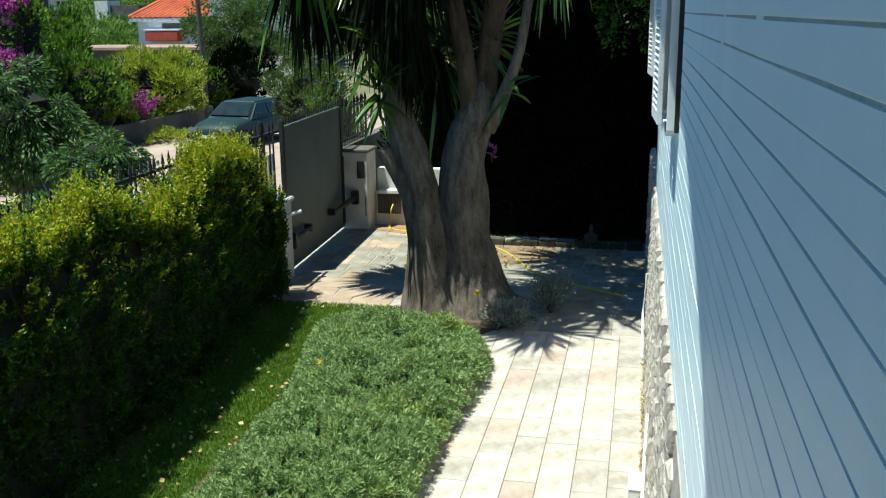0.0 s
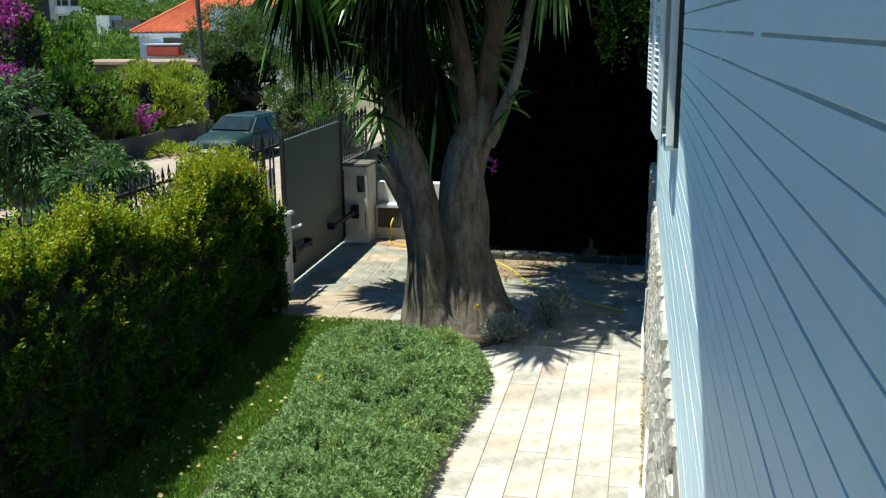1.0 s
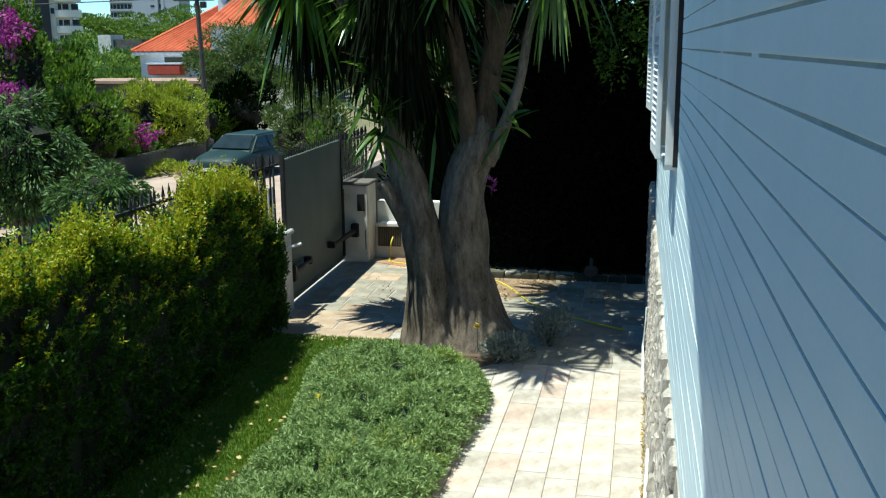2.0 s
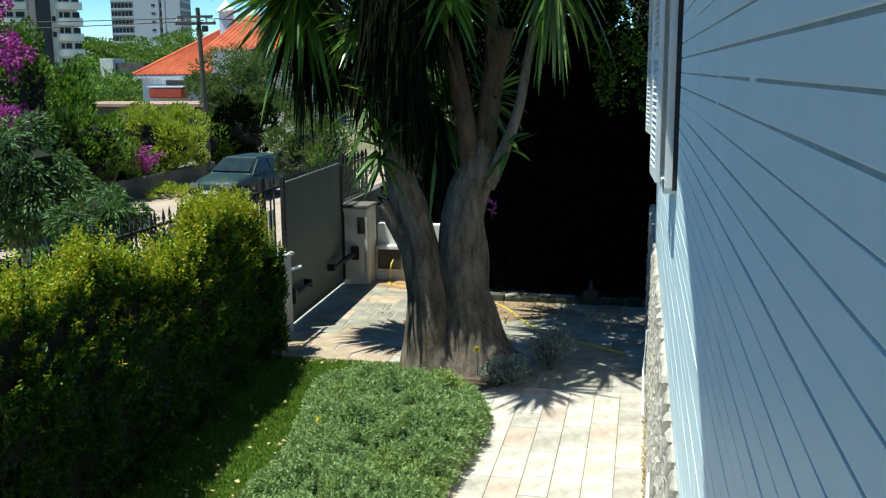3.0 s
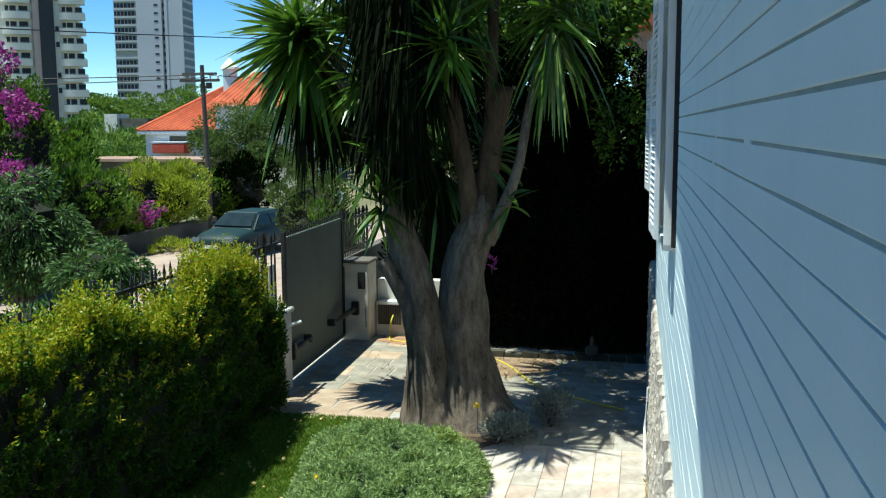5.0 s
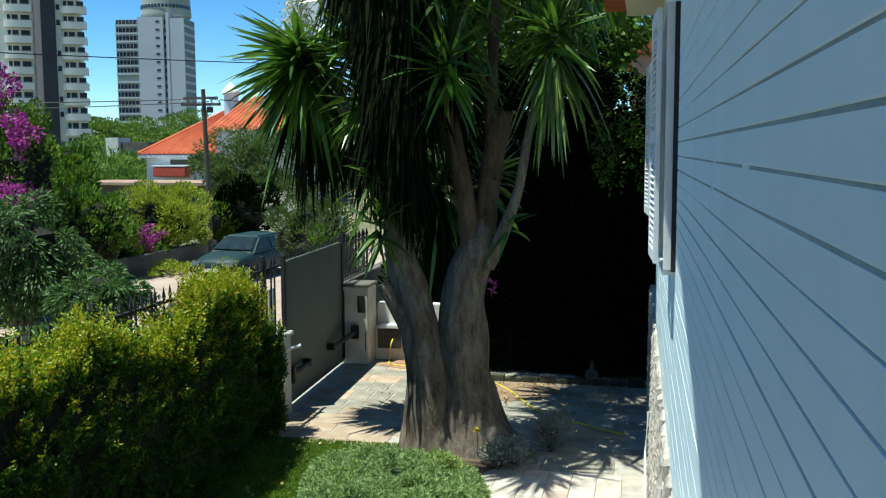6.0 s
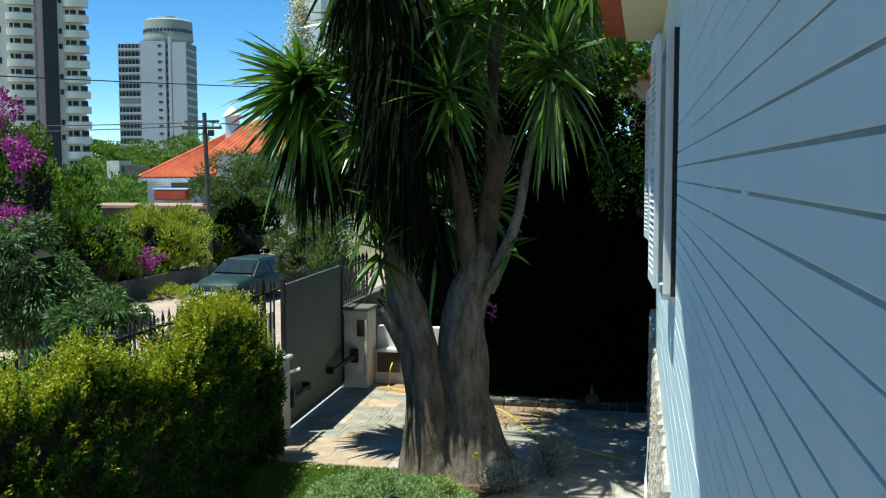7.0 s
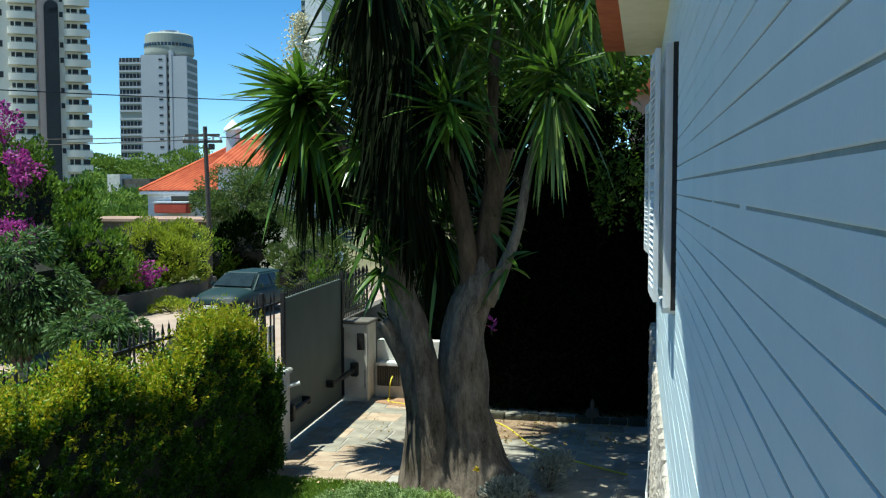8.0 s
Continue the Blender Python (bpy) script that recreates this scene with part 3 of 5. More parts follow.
def bed_shrub():
    """The low grey-green shrub that fills the bed, grown together from many tufts."""
    rng = np.random.default_rng(8)
    t = thing("bed_shrub", "low grey-green feathery shrub filling the bed", "shrub", (-2.6, 8.5, 0))
    at, way = [], []
    for k in range(5200):
        y = rng.uniform(4.6, 11.45)
        left = np.interp(y, [4.5, 7, 8.8, 10.0, 10.9, 11.45], [-3.55, -3.42, -3.50, -3.78, -3.95, -3.1])
        right = np.interp(y, [4.5, 7, 8.2, 9.6, 10.4, 11.0, 11.45], [-1.66, -1.72, -1.74, -1.60, -1.66, -1.95, -2.6])
        s = rng.uniform(-1, 1)
        s = math.copysign(abs(s) ** 0.85, s)
        x = (left + right) / 2 + s * (right - left) / 2
        edge = math.sqrt(max(0.0, 1 - abs(s) ** 3.5)) * min(1.0, math.sqrt(max(0.02, (11.5 - y) / 1.4)))
        z = max(0.05, bed_top(x, y) * edge * rng.uniform(0.80, 1.08) + 0.02)
        c = np.array([x, y, z])
        lean = np.array([s * 0.6, -0.15, 0.75]) + rng.normal(0, 0.26, 3)
        m = 36
        up = lean / np.linalg.norm(lean)
        f = rng.uniform(-0.07, 0.06, m)
        out = rng.normal(0, 1, (m, 3))
        out -= np.outer(out @ up, up)
        out = unit(out)
        at.append(c + up * f[:, None] + out * 0.006)
        way.append(up * rng.uniform(0.35, 1.0, (m, 1)) + out * (0.95 - 6.0 * f[:, None]))
    at, way = np.concatenate(at) - np.array([-2.6, 8.5, 0]), np.concatenate(way)
    tone = np.array([noise.noise(Vector((q[0] * 1.3, q[1] * 1.3, 5.0))) + 0.5 * noise.noise(Vector((q[0] * 5, q[1] * 5, 1.0))) for q in at[::36]]).repeat(36)[:len(at)]
    pale = tone + rng.normal(0, 0.08, len(at)) > 0.40
    leaves("foliage", at[~pale], way[~pale], 0.050, 0.0125, SHRUBLEAF, t, rng)
    leaves("pale_foliage", at[pale], way[pale], 0.052, 0.0125, LIMESHRUB, t, rng)
    # dark surface below the tufts, coloured as the shade in their gaps
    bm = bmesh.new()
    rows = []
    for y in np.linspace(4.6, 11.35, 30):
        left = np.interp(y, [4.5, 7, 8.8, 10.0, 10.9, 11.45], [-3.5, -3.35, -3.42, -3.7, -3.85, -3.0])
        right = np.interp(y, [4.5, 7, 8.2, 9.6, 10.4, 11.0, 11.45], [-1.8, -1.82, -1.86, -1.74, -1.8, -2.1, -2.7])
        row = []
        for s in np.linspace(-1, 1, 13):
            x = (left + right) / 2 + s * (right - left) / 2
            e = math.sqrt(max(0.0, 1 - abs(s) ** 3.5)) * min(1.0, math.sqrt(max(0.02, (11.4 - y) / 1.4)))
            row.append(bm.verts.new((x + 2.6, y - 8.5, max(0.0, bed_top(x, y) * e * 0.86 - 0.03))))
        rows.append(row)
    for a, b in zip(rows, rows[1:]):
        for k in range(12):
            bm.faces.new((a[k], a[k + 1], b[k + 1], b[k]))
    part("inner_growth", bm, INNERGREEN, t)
    fl = rng.choice(len(at), 16)
    for k, q in enumerate(fl[:5]):
        pp = at[q] + np.array([0, 0, 0.06])
        leaves("yellow_flower", np.repeat(pp[None], 10, 0), rng.normal(size=(10, 3)) + np.array([0, 0, 0.6]), 0.035, 0.02, YELLOWFL, t, rng)


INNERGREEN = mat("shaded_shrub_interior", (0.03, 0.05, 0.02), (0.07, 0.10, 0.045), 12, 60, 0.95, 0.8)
bed_shrub()
shrub_mound("silver_shrub", "silver-grey leaved shrub beside the tree", "shrub", (-1.62, 11.75, 0.17), (0.36, 0.34, 0.20), 2200, SILVERLEAF, 0.07, 0.022, 21, heart=0)
shrub_mound("silver_shrub", "silver-grey leaved shrub at the tree's foot", "shrub", (-1.15, 12.45, 0.26), (0.32, 0.36, 0.28), 1900, SILVERLEAF, 0.08, 0.02, 22, heart=0)
yf = thing("yellow_flower", "single yellow flower above the shrub", "flower", (-1.93, 11.2, 0.25))
part("stalk", tube([(0, 0, 0), (0, 0, 0.36)], [0.005, 0.004], 5), TWIG, yf)
_r = np.random.default_rng(5)
leaves("petals", np.tile([[0, 0, 0.36]], (16, 1)), _r.normal(size=(16, 3)) + np.array([0, -0.5, 0.6]), 0.055, 0.03, YELLOWFL, yf, _r)


def grass():
    rng = np.random.default_rng(11)
    n = 90000
    y = rng.uniform(4.5, 12.3, n)
    right = np.interp(y, [4.5, 7, 8.8, 10.0, 10.9, 11.4, 12.3], [-3.4, -3.3, -3.4, -3.65, -3.75, -3.0, -2.9])
    x = rng.uniform(-5.6, right)
    at = np.stack([x, y, np.full(n, -0.005)], 1)
    ob = leaves("grass", at, rng.normal(0, 0.45, (n, 3)) + np.array([0, 0, 1.0]), 0.055, 0.011, GRASS, None, rng)
    tagged(ob, "short mown green lawn grass", "grass", kind="stuff")
    k = 150
    a = np.stack([rng.uniform(-4.7, -3.4, k), rng.uniform(6.0, 12.2, k), np.full(k, 0.05)], 1)
    ob = leaves("fallen_leaf", a, rng.normal(0, 1, (k, 3)) * np.array([1, 1, 0.15]), 0.055, 0.045, FALLEN, None, rng)
    tagged(ob, "dry yellow fallen leaves on the grass", "fallen leaves", kind="stuff")


grass()


# ---- the yucca tree ----
def rosette(name, at, n, ln, wd, parent, seed, way=(0, 0, 1), spread=1.0, droop=0.55, material=None, top=1.1):
    """A head of long stiff blades that arch outwards from one point."""
    rng = np.random.default_rng(seed)
    az = rng.uniform(0, 2 * math.pi, n)
    el = rng.uniform(-0.95, top, n) if spread > 0.5 else rng.uniform(-1.5, -0.9, n)
    base = np.array(at, float) + rng.normal(0, 0.05, (n, 3)) + np.outer(np.sin(el) * 0.16, np.array(way))
    d = np.stack([np.cos(az) * np.cos(el), np.sin(az) * np.cos(el), np.sin(el)], 1)
    L = ln * rng.uniform(0.75, 1.15, n)
    segs = 5
    side = unit(np.cross(d, np.array([0, 0, 1.0])) + 1e-6)
    tw = rng.normal(0, 0.55, n)[:, None]
    side = side * np.cos(tw) + np.cross(d, side) * np.sin(tw)
    rows = []
    drop = droop * rng.uniform(0.2, 1.3, n) * np.clip(1.1 - el, 0.1, 2)
    for s in range(segs + 1):
        f = s / segs
        c = base + d * (L * f)[:, None] + np.array([0, 0, -1.0]) * (drop * L * f ** 2 * 0.55)[:, None]
        w = (wd * (0.55 + 1.5 * f) * (1 - f) ** 0.75 / 0.85 if s < segs else 0.004)
        lift = np.array([0, 0, 1.0]) * 0.18 * w
        rows.append((c - side * w / 2 + lift, c, c + side * w / 2 + lift))
    v = np.stack([q for r in rows for q in r], 1).reshape(-1, 3)
    per = 3 * (segs + 1)
    k = np.arange(n)[:, None] * per
    fs = []
    for s in range(segs):
        a = 3 * s
        fs += [k + [a, a + 1, a + 4, a + 3], k + [a + 1, a + 2, a + 5, a + 4]]
    fs = np.concatenate(fs, 0)
    return mesh_part(name, v.tolist(), fs.tolist(), material or YUCCALEAF, parent)


def yucca():
    o = np.array([-2.6, 12.3, 0.0])
    t = thing("yucca_tree", "large multi-stemmed yucca tree with swollen grey trunk", "tree", tuple(o))

    def limb(name, pts, n, segs, material, rough=0.12, ribs=0.03, seed=0):
        p, r = smooth_path([(x - o[0], y - o[1], z, q) for x, y, z, q in pts], n)
        part(name, tube(p, r, segs, rough, ribs, seed=seed), material, t, smooth=True)

    limb("trunk", [(-2.76, 12.28, -0.1, 0.46), (-2.78, 12.28, 0.15, 0.39), (-2.80, 12.3, 0.6, 0.32), (-2.84, 12.3, 1.2, 0.27), (-2.96, 12.3, 1.9, 0.24), (-3.16, 12.3, 2.6, 0.19), (-3.3, 12.3, 3.4, 0.15), (-3.85, 12.6, 4.4, 0.12), (-4.55, 12.9, 5.15, 0.11)], 110, 56, BARK, 0.16, 0.03, 1)
    limb("trunk", [(-2.12, 12.45, -0.1, 0.66), (-2.18, 12.45, 0.12, 0.54), (-2.26, 12.45, 0.5, 0.43), (-2.33, 12.45, 1.1, 0.35), (-2.35, 12.45, 1.8, 0.31), (-2.30, 12.42, 2.3, 0.27), (-2.15, 12.4, 2.7, 0.23), (-2.1, 12.43, 3.0, 0.15), (-2.06, 12.46, 3.25, 0.04)], 100, 64, BARK, 0.14, 0.02, 2)
    limb("stub", [(-2.98, 12.25, 1.55, 0.15), (-3.2, 12.2, 1.95, 0.11), (-3.38, 12.15, 2.25, 0.10)], 10, 12, BARK, 0.2, 0.03, 3)
    limb("limb", [(-2.2, 12.4, 2.4, 0.20), (-2.22, 12.35, 2.9, 0.14), (-2.28, 12.3, 3.4, 0.12), (-2.42, 12.3, 4.1, 0.12), (-2.55, 12.35, 4.6, 0.10), (-2.75, 12.5, 5.2, 0.09)], 24, 14, BARKDRY, 0.2, 0.03, 4)
    limb("limb", [(-2.15, 12.45, 2.6, 0.22), (-2.05, 12.5, 3.2, 0.15), (-1.95, 12.5, 3.9, 0.14), (-1.82, 12.5, 4.55, 0.15)], 16, 14, BARKDRY, 0.2, 0.04, 5)
    limb("limb", [(-1.98, 12.5, 3.7, 0.10), (-1.96, 12.5, 4.6, 0.08), (-1.93, 12.5, 5.6, 0.075), (-1.90, 12.5, 6.6, 0.07)], 16, 10, BARKDRY, 0.1, 0.02, 6)
    limb("limb", [(-2.0, 12.35, 2.5, 0.12), (-1.78, 12.3, 2.95, 0.09), (-1.58, 12.3, 3.5, 0.07), (-1.45, 12.3, 4.2, 0.06), (-1.3, 12.3, 4.75, 0.06), (-1.12, 12.25, 5.15, 0.06)], 20, 10, BARK, 0.2, 0.05, 7)
    # heads: place, blades, length, droop, highest angle
    heads = [(-4.74, 12.9, 5.34, 230, 1.10, 0.20, 0.62), (-4.70, 12.95, 5.15, 90, 1.02, 0.7, 0.0), (-3.75, 12.4, 6.05, 80, 0.80, 0.4, 1.0), (-3.78, 12.35, 5.30, 80, 0.85, 0.45, 1.0), (-3.62, 12.15, 4.62, 50, 0.62, 0.6, 0.6),
             (-2.40, 11.75, 5.02, 95, 0.78, 0.35, 1.2), (-2.35, 12.0, 6.0, 60, 0.9, 0.6, 1.1), (-1.10, 12.1, 5.48, 85, 0.72, 0.45, 1.2), (-1.10, 12.1, 5.30, 30, 0.80, 1.1, 0.0),
             (-3.30, 11.85, 3.05, 38, 0.46, 0.5, 0.9), (-3.40, 12.0, 3.6, 34, 0.5, 0.8, 0.6), (-2.95, 12.2, 6.8, 130, 1.05, 0.7, 1.1), (-1.9, 12.6, 6.8, 85, 1.0, 0.7, 1.1), (-2.45, 12.8, 5.4, 100, 0.85, 0.7, 1.1),
             (-2.05, 12.8, 3.6, 50, 0.55, 0.6, 1.1), (-1.72, 12.2, 3.05, 11, 0.42, 0.5, 1.1), (-1.2, 12.8, 6.9, 110, 0.95, 0.7, 1.1), (-2.9, 13.0, 7.1, 130, 1.0, 0.7, 1.1), (-2.7, 12.75, 3.5, 70, 0.7, 0.8, 1.1), (-0.7, 12.6, 6.5, 80, 0.8, 0.8, 1.1),
             # heads mostly out of view, added up high to shade the paving
             (-3.0, 14.2, 7.2, 130, 1.0, 0.6, 1.1), (-2.2, 14.7, 7.1, 130, 1.0, 0.6, 1.1), (-1.4, 14.9, 6.9, 120, 1.0, 0.6, 1.1), (-3.05, 10.5, 7.0, 130, 0.95, 0.4, 1.1)]
    # more high heads, put above the view for the shade on the slates
    heads += [(-2.3, 11.4, 7.2, 50, 1.0, 0.6, 1.1), (-1.6, 13.6, 6.9, 130, 1.0, 0.6, 1.1), (-2.6, 13.6, 7.0, 130, 1.0, 0.6, 1.1), (-1.1, 13.9, 6.6, 90, 0.9, 0.6, 1.1)]
    limb("limb", [(-2.75, 12.5, 5.2, 0.09), (-2.95, 11.8, 6.0, 0.09), (-3.03, 10.6, 6.85, 0.08)], 14, 10, BARKDRY, 0.2, 0.03, 8)
    for i, (x, y, z, n, ln, dr, top) in enumerate(heads):
        rosette("leaf_head", (x - o[0], y - o[1], z), n, ln, 0.088 if i < 2 else 0.066, t, 100 + i, droop=dr, top=top)
    # hanging blades coloured paler to look sunlit
    rosette("leaf_head", (-1.10 - o[0], 12.05 - o[1], 5.30), 26, 1.05, 0.055, t, 150, spread=0.2, droop=0.3, material=YUCCASUNLIT)
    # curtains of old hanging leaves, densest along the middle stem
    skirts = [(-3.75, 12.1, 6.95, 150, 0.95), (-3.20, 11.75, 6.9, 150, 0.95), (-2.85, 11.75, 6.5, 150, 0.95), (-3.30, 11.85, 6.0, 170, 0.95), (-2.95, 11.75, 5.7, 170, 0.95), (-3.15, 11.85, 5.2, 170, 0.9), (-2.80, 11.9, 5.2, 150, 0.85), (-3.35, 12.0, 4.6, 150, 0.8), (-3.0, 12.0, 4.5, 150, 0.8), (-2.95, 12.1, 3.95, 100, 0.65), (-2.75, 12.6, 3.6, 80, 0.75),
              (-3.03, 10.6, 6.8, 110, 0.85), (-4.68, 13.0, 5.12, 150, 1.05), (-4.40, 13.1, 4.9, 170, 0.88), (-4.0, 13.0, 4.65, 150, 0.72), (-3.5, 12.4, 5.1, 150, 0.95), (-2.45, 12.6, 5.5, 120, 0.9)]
    # their near-black colour holds the shade inside the crown
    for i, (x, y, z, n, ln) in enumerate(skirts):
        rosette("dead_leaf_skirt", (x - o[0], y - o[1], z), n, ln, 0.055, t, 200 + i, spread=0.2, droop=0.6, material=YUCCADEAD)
    rng = np.random.default_rng(77)
    p = np.stack([rng.normal(0, 0.12, 1900), rng.normal(0, 0.12, 1900), rng.uniform(0, 0.85, 1900)], 1)
    p[:, :2] *= (1.15 - 0.75 * p[:, 2:3] / 0.95)
    leaves("flower_spike", p * np.array([1, 1, 1.1]) + np.array([-4.74, 12.8, 5.55]) - o, rng.normal(size=(1900, 3)) + np.array([0, 0, -0.6]), 0.045, 0.03, CREAMFL, t, rng)


yucca()


def broad_tree(name, label, at, height, crown_at, rad, n, material, ln, wd, seed, lumps=30, lump=0.33, trunk_r=0.16, group="", bark=None):
    rng = np.random.default_rng(seed)
    t = thing(name, label, "tree", at, group=group)
    c = Vector(crown_at) - Vector(at)
    bm = tube([(0, 0, -0.1), (c.x * 0.3, c.y * 0.3, c.z * 0.45), (c.x, c.y, c.z)], [trunk_r, trunk_r * 0.75, trunk_r * 0.4], 10, 0.15)
    for k in range(7):
        a = k * 0.9 + seed
        e = Vector((math.cos(a) * rad[0] * 0.7, math.sin(a) * rad[1] * 0.7, rng.uniform(-0.2, 0.6) * rad[2]))
        s = Vector((c.x * 0.6, c.y * 0.6, c.z * 0.7))
        tube([s, (s + c + e) / 2 + Vector((0, 0, 0.1 * rad[2])), c + e], [trunk_r * 0.45, trunk_r * 0.28, trunk_r * 0.1], 6, bm=bm)
    part("trunk", bm, bark or TWIG, t)
    p, d = clump_points(rng, n, tuple(c), rad, 0.4, lumps, lump)
    ok = p[:, 2] > 0.05
    leaves("crown", p[ok], d[ok] + rng.normal(0, 0.5, d[ok].shape), ln, wd, material, t, rng)
    return t


# evergreen screen behind the tree, its leaves coloured near-black for deep shade
def dark_screen():
    rng = np.random.default_rng(31)
    h = thing("evergreen_screen", "tall evergreen hedge coloured near-black for deep shade", "hedge", (-1.8, 17.6, 0))
    n = 42000
    x = rng.uniform(-3.4, 2.6, n)
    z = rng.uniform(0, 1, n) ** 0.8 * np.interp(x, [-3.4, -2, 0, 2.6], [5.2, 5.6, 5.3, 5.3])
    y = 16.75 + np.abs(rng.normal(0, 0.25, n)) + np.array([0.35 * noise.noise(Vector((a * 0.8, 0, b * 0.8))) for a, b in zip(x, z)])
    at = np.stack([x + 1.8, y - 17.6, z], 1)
    leaves("foliage", at, rng.normal(size=(n, 3)) + np.array([0, -0.6, 0.1]), 0.11, 0.05, SHADELEAF, h, rng)
    # greener leaves added where light reaches the hedge, a lit copy of its foliage
    p, d = clump_points(rng, 1700, (1.55, -0.95, 4.35), (0.75, 0.3, 1.15), 0.4, 26, 0.26)
    leaves("younger_foliage", p, d, 0.085, 0.05, TREELEAF, h, rng, label="dim green leaves coloured lighter as if lit")
    # near-black core behind the leaves, deep shade given as colour
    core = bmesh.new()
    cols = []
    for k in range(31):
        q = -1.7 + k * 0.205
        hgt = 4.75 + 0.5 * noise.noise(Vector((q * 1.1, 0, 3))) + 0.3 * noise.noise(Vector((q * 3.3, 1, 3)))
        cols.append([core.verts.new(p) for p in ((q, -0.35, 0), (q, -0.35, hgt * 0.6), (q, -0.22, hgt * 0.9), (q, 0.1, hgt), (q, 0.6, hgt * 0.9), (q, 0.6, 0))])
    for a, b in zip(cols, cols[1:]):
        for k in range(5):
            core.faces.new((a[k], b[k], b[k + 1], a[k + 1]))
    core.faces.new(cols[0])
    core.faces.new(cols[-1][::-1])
    part("inner_growth", core, SHADEDARK, h)
    for k in range(14):
        q = -1.4 + k * 0.42
        part("stem", tube([(q, -0.5, 0), (q + 0.1 * math.sin(k), -0.45, 1.6), (q + 0.2 * math.sin(k * 1.7), -0.5, 3.8)], [0.035, 0.028, 0.012], 6), SHADEDARK, h)


dark_screen()
broad_tree("garden_tree", "broad-leaved tree rising behind the dark hedge", (0.3, 18.6, 0), 7, (-1.45, 18.2, 6.4), (1.9, 1.5, 1.9), 9000, TREELEAF, 0.16, 0.09, 41, 34, 0.30)
broad_tree("garden_tree", "broad-leaved tree beside the yucca", (-2.4, 18.8, 0), 8, (-2.6, 18.6, 6.2), (1.9, 1.2, 2.1), 9000, TREELEAF, 0.16, 0.09, 42, 30, 0.30)

# crown mostly out of view, added to shade the kerb and the hedge
broad_tree("garden_tree", "broad-leaved tree added overhead to shade the kerb", (-0.2, 17.9, 0), 9, (-2.3, 15.7, 8.5), (2.3, 1.5, 1.3), 6500, TREELEAF, 0.17, 0.10, 43, 40, 0.30, 0.14)

# ---- across the street ----
shrub_mound("street_shrub", "shrub with hanging grey-green leaves by the street", "shrub", (-12.4, 17.0, 1.9), (1.7, 1.4, 1.5), 15000, WILLOWLEAF, 0.135, 0.048, 51, 70, 0.22, up=-0.7)
shrub_mound("street_shrub", "low shrub with hanging leaves beside the fence", "shrub", (-10.0, 16.2, 1.2), (1.15, 0.9, 0.68), 6500, WILLOWLEAF, 0.135, 0.048, 52, 40, 0.25, up=-0.7)
shrub_mound("street_shrub", "low drooping shrub along the outside of the fence", "shrub", (-9.3, 12.9, 0.75), (1.3, 1.5, 0.75), 7000, WILLOWLEAF, 0.13, 0.047, 50, 44, 0.25, up=-0.5)
shrub_mound("bougainvillea", "tall bougainvillea climber with dark leaves", "shrub", (-15.8, 21.6, 3.4), (1.7, 1.2, 2.6), 9500, TREELEAF, 0.12, 0.08, 53, 40, 0.26)
shrub_mound("dark_green_shrub", "dark green broad-leaved shrub", "shrub", (-14.6, 23.0, 1.9), (1.5, 1.2, 1.5), 7000, TREELEAF, 0.15, 0.09, 54, 30, 0.3)
shrub_mound("citrus_tree", "round dense green tree above the street wall", "tree", (-20.5, 31.0, 3.2), (1.2, 1.1, 1.35), 7000, TREELEAF, 0.17, 0.1, 55, 34, 0.28)
shrub_mound("lime_bush", "yellow-green bush above the street wall", "shrub", (-17.1, 31.4, 1.6), (2.2, 1.5, 1.5), 15000, LIMELEAF, 0.13, 0.055, 56, 40, 0.26)
shrub_mound("dark_green_shrub", "dark shrub behind the utility pole", "shrub", (-16.2, 36.5, 1.5), (1.6, 1.4, 1.6), 6000, SHADELEAF, 0.17, 0.09, 57, 30, 0.3)
broad_tree("olive_tree", "olive-green street tree with a loose crown", (-18.2, 41.0, 0), 7, (-17.8, 41.0, 3.2), (3.3, 2.3, 2.3), 18000, OLIVELEAF, 0.17, 0.07, 58, 50, 0.24, 0.16)
broad_tree("olive_tree", "small loose olive-green tree by the street", (-14.6, 37.0, 0), 7, (-13.0, 37.0, 2.3), (2.0, 1.4, 1.0), 5000, OLIVELEAF, 0.15, 0.06, 59, 34, 0.24, 0.09)
shrub_mound("roadside_bush", "bush with reddish twigs behind the fence", "shrub", (-8.6, 24.0, 1.7), (1.5, 1.0, 1.2), 7500, OLIVELEAF, 0.11, 0.05, 60, 26, 0.3)
shrub_mound("dark_green_shrub", "dark undergrowth below the climber", "shrub", (-14.7, 20.0, 1.0), (1.7, 1.3, 1.3), 7000, TREELEAF, 0.13, 0.08, 62, 34, 0.28)
shrub_mound("dark_green_shrub", "low dark bush against the street wall", "shrub", (-17.4, 27.2, 1.0), (1.7, 1.9, 1.25), 8000, TREELEAF, 0.14, 0.08, 63, 34, 0.28)
shrub_mound("dark_green_shrub", "dark bush with leafy top by the citrus tree", "shrub", (-19.0, 28.6, 1.8), (1.6, 1.5, 1.9), 8000, TREELEAF, 0.16, 0.09, 64, 34, 0.28)
shrub_mound("green_tree", "mid-green tree on the slope", "tree", (-24.5, 36.0, 1.6), (3.2, 2.2, 2.2), 9000, FARLEAF, 0.2, 0.1, 65, 40, 0.27)
shrub_mound("dark_green_shrub", "dark bush by the parked car", "shrub", (-17.2, 36.0, 1.1), (1.5, 1.4, 1.3), 6000, TREELEAF, 0.15, 0.08, 66, 30, 0.3)
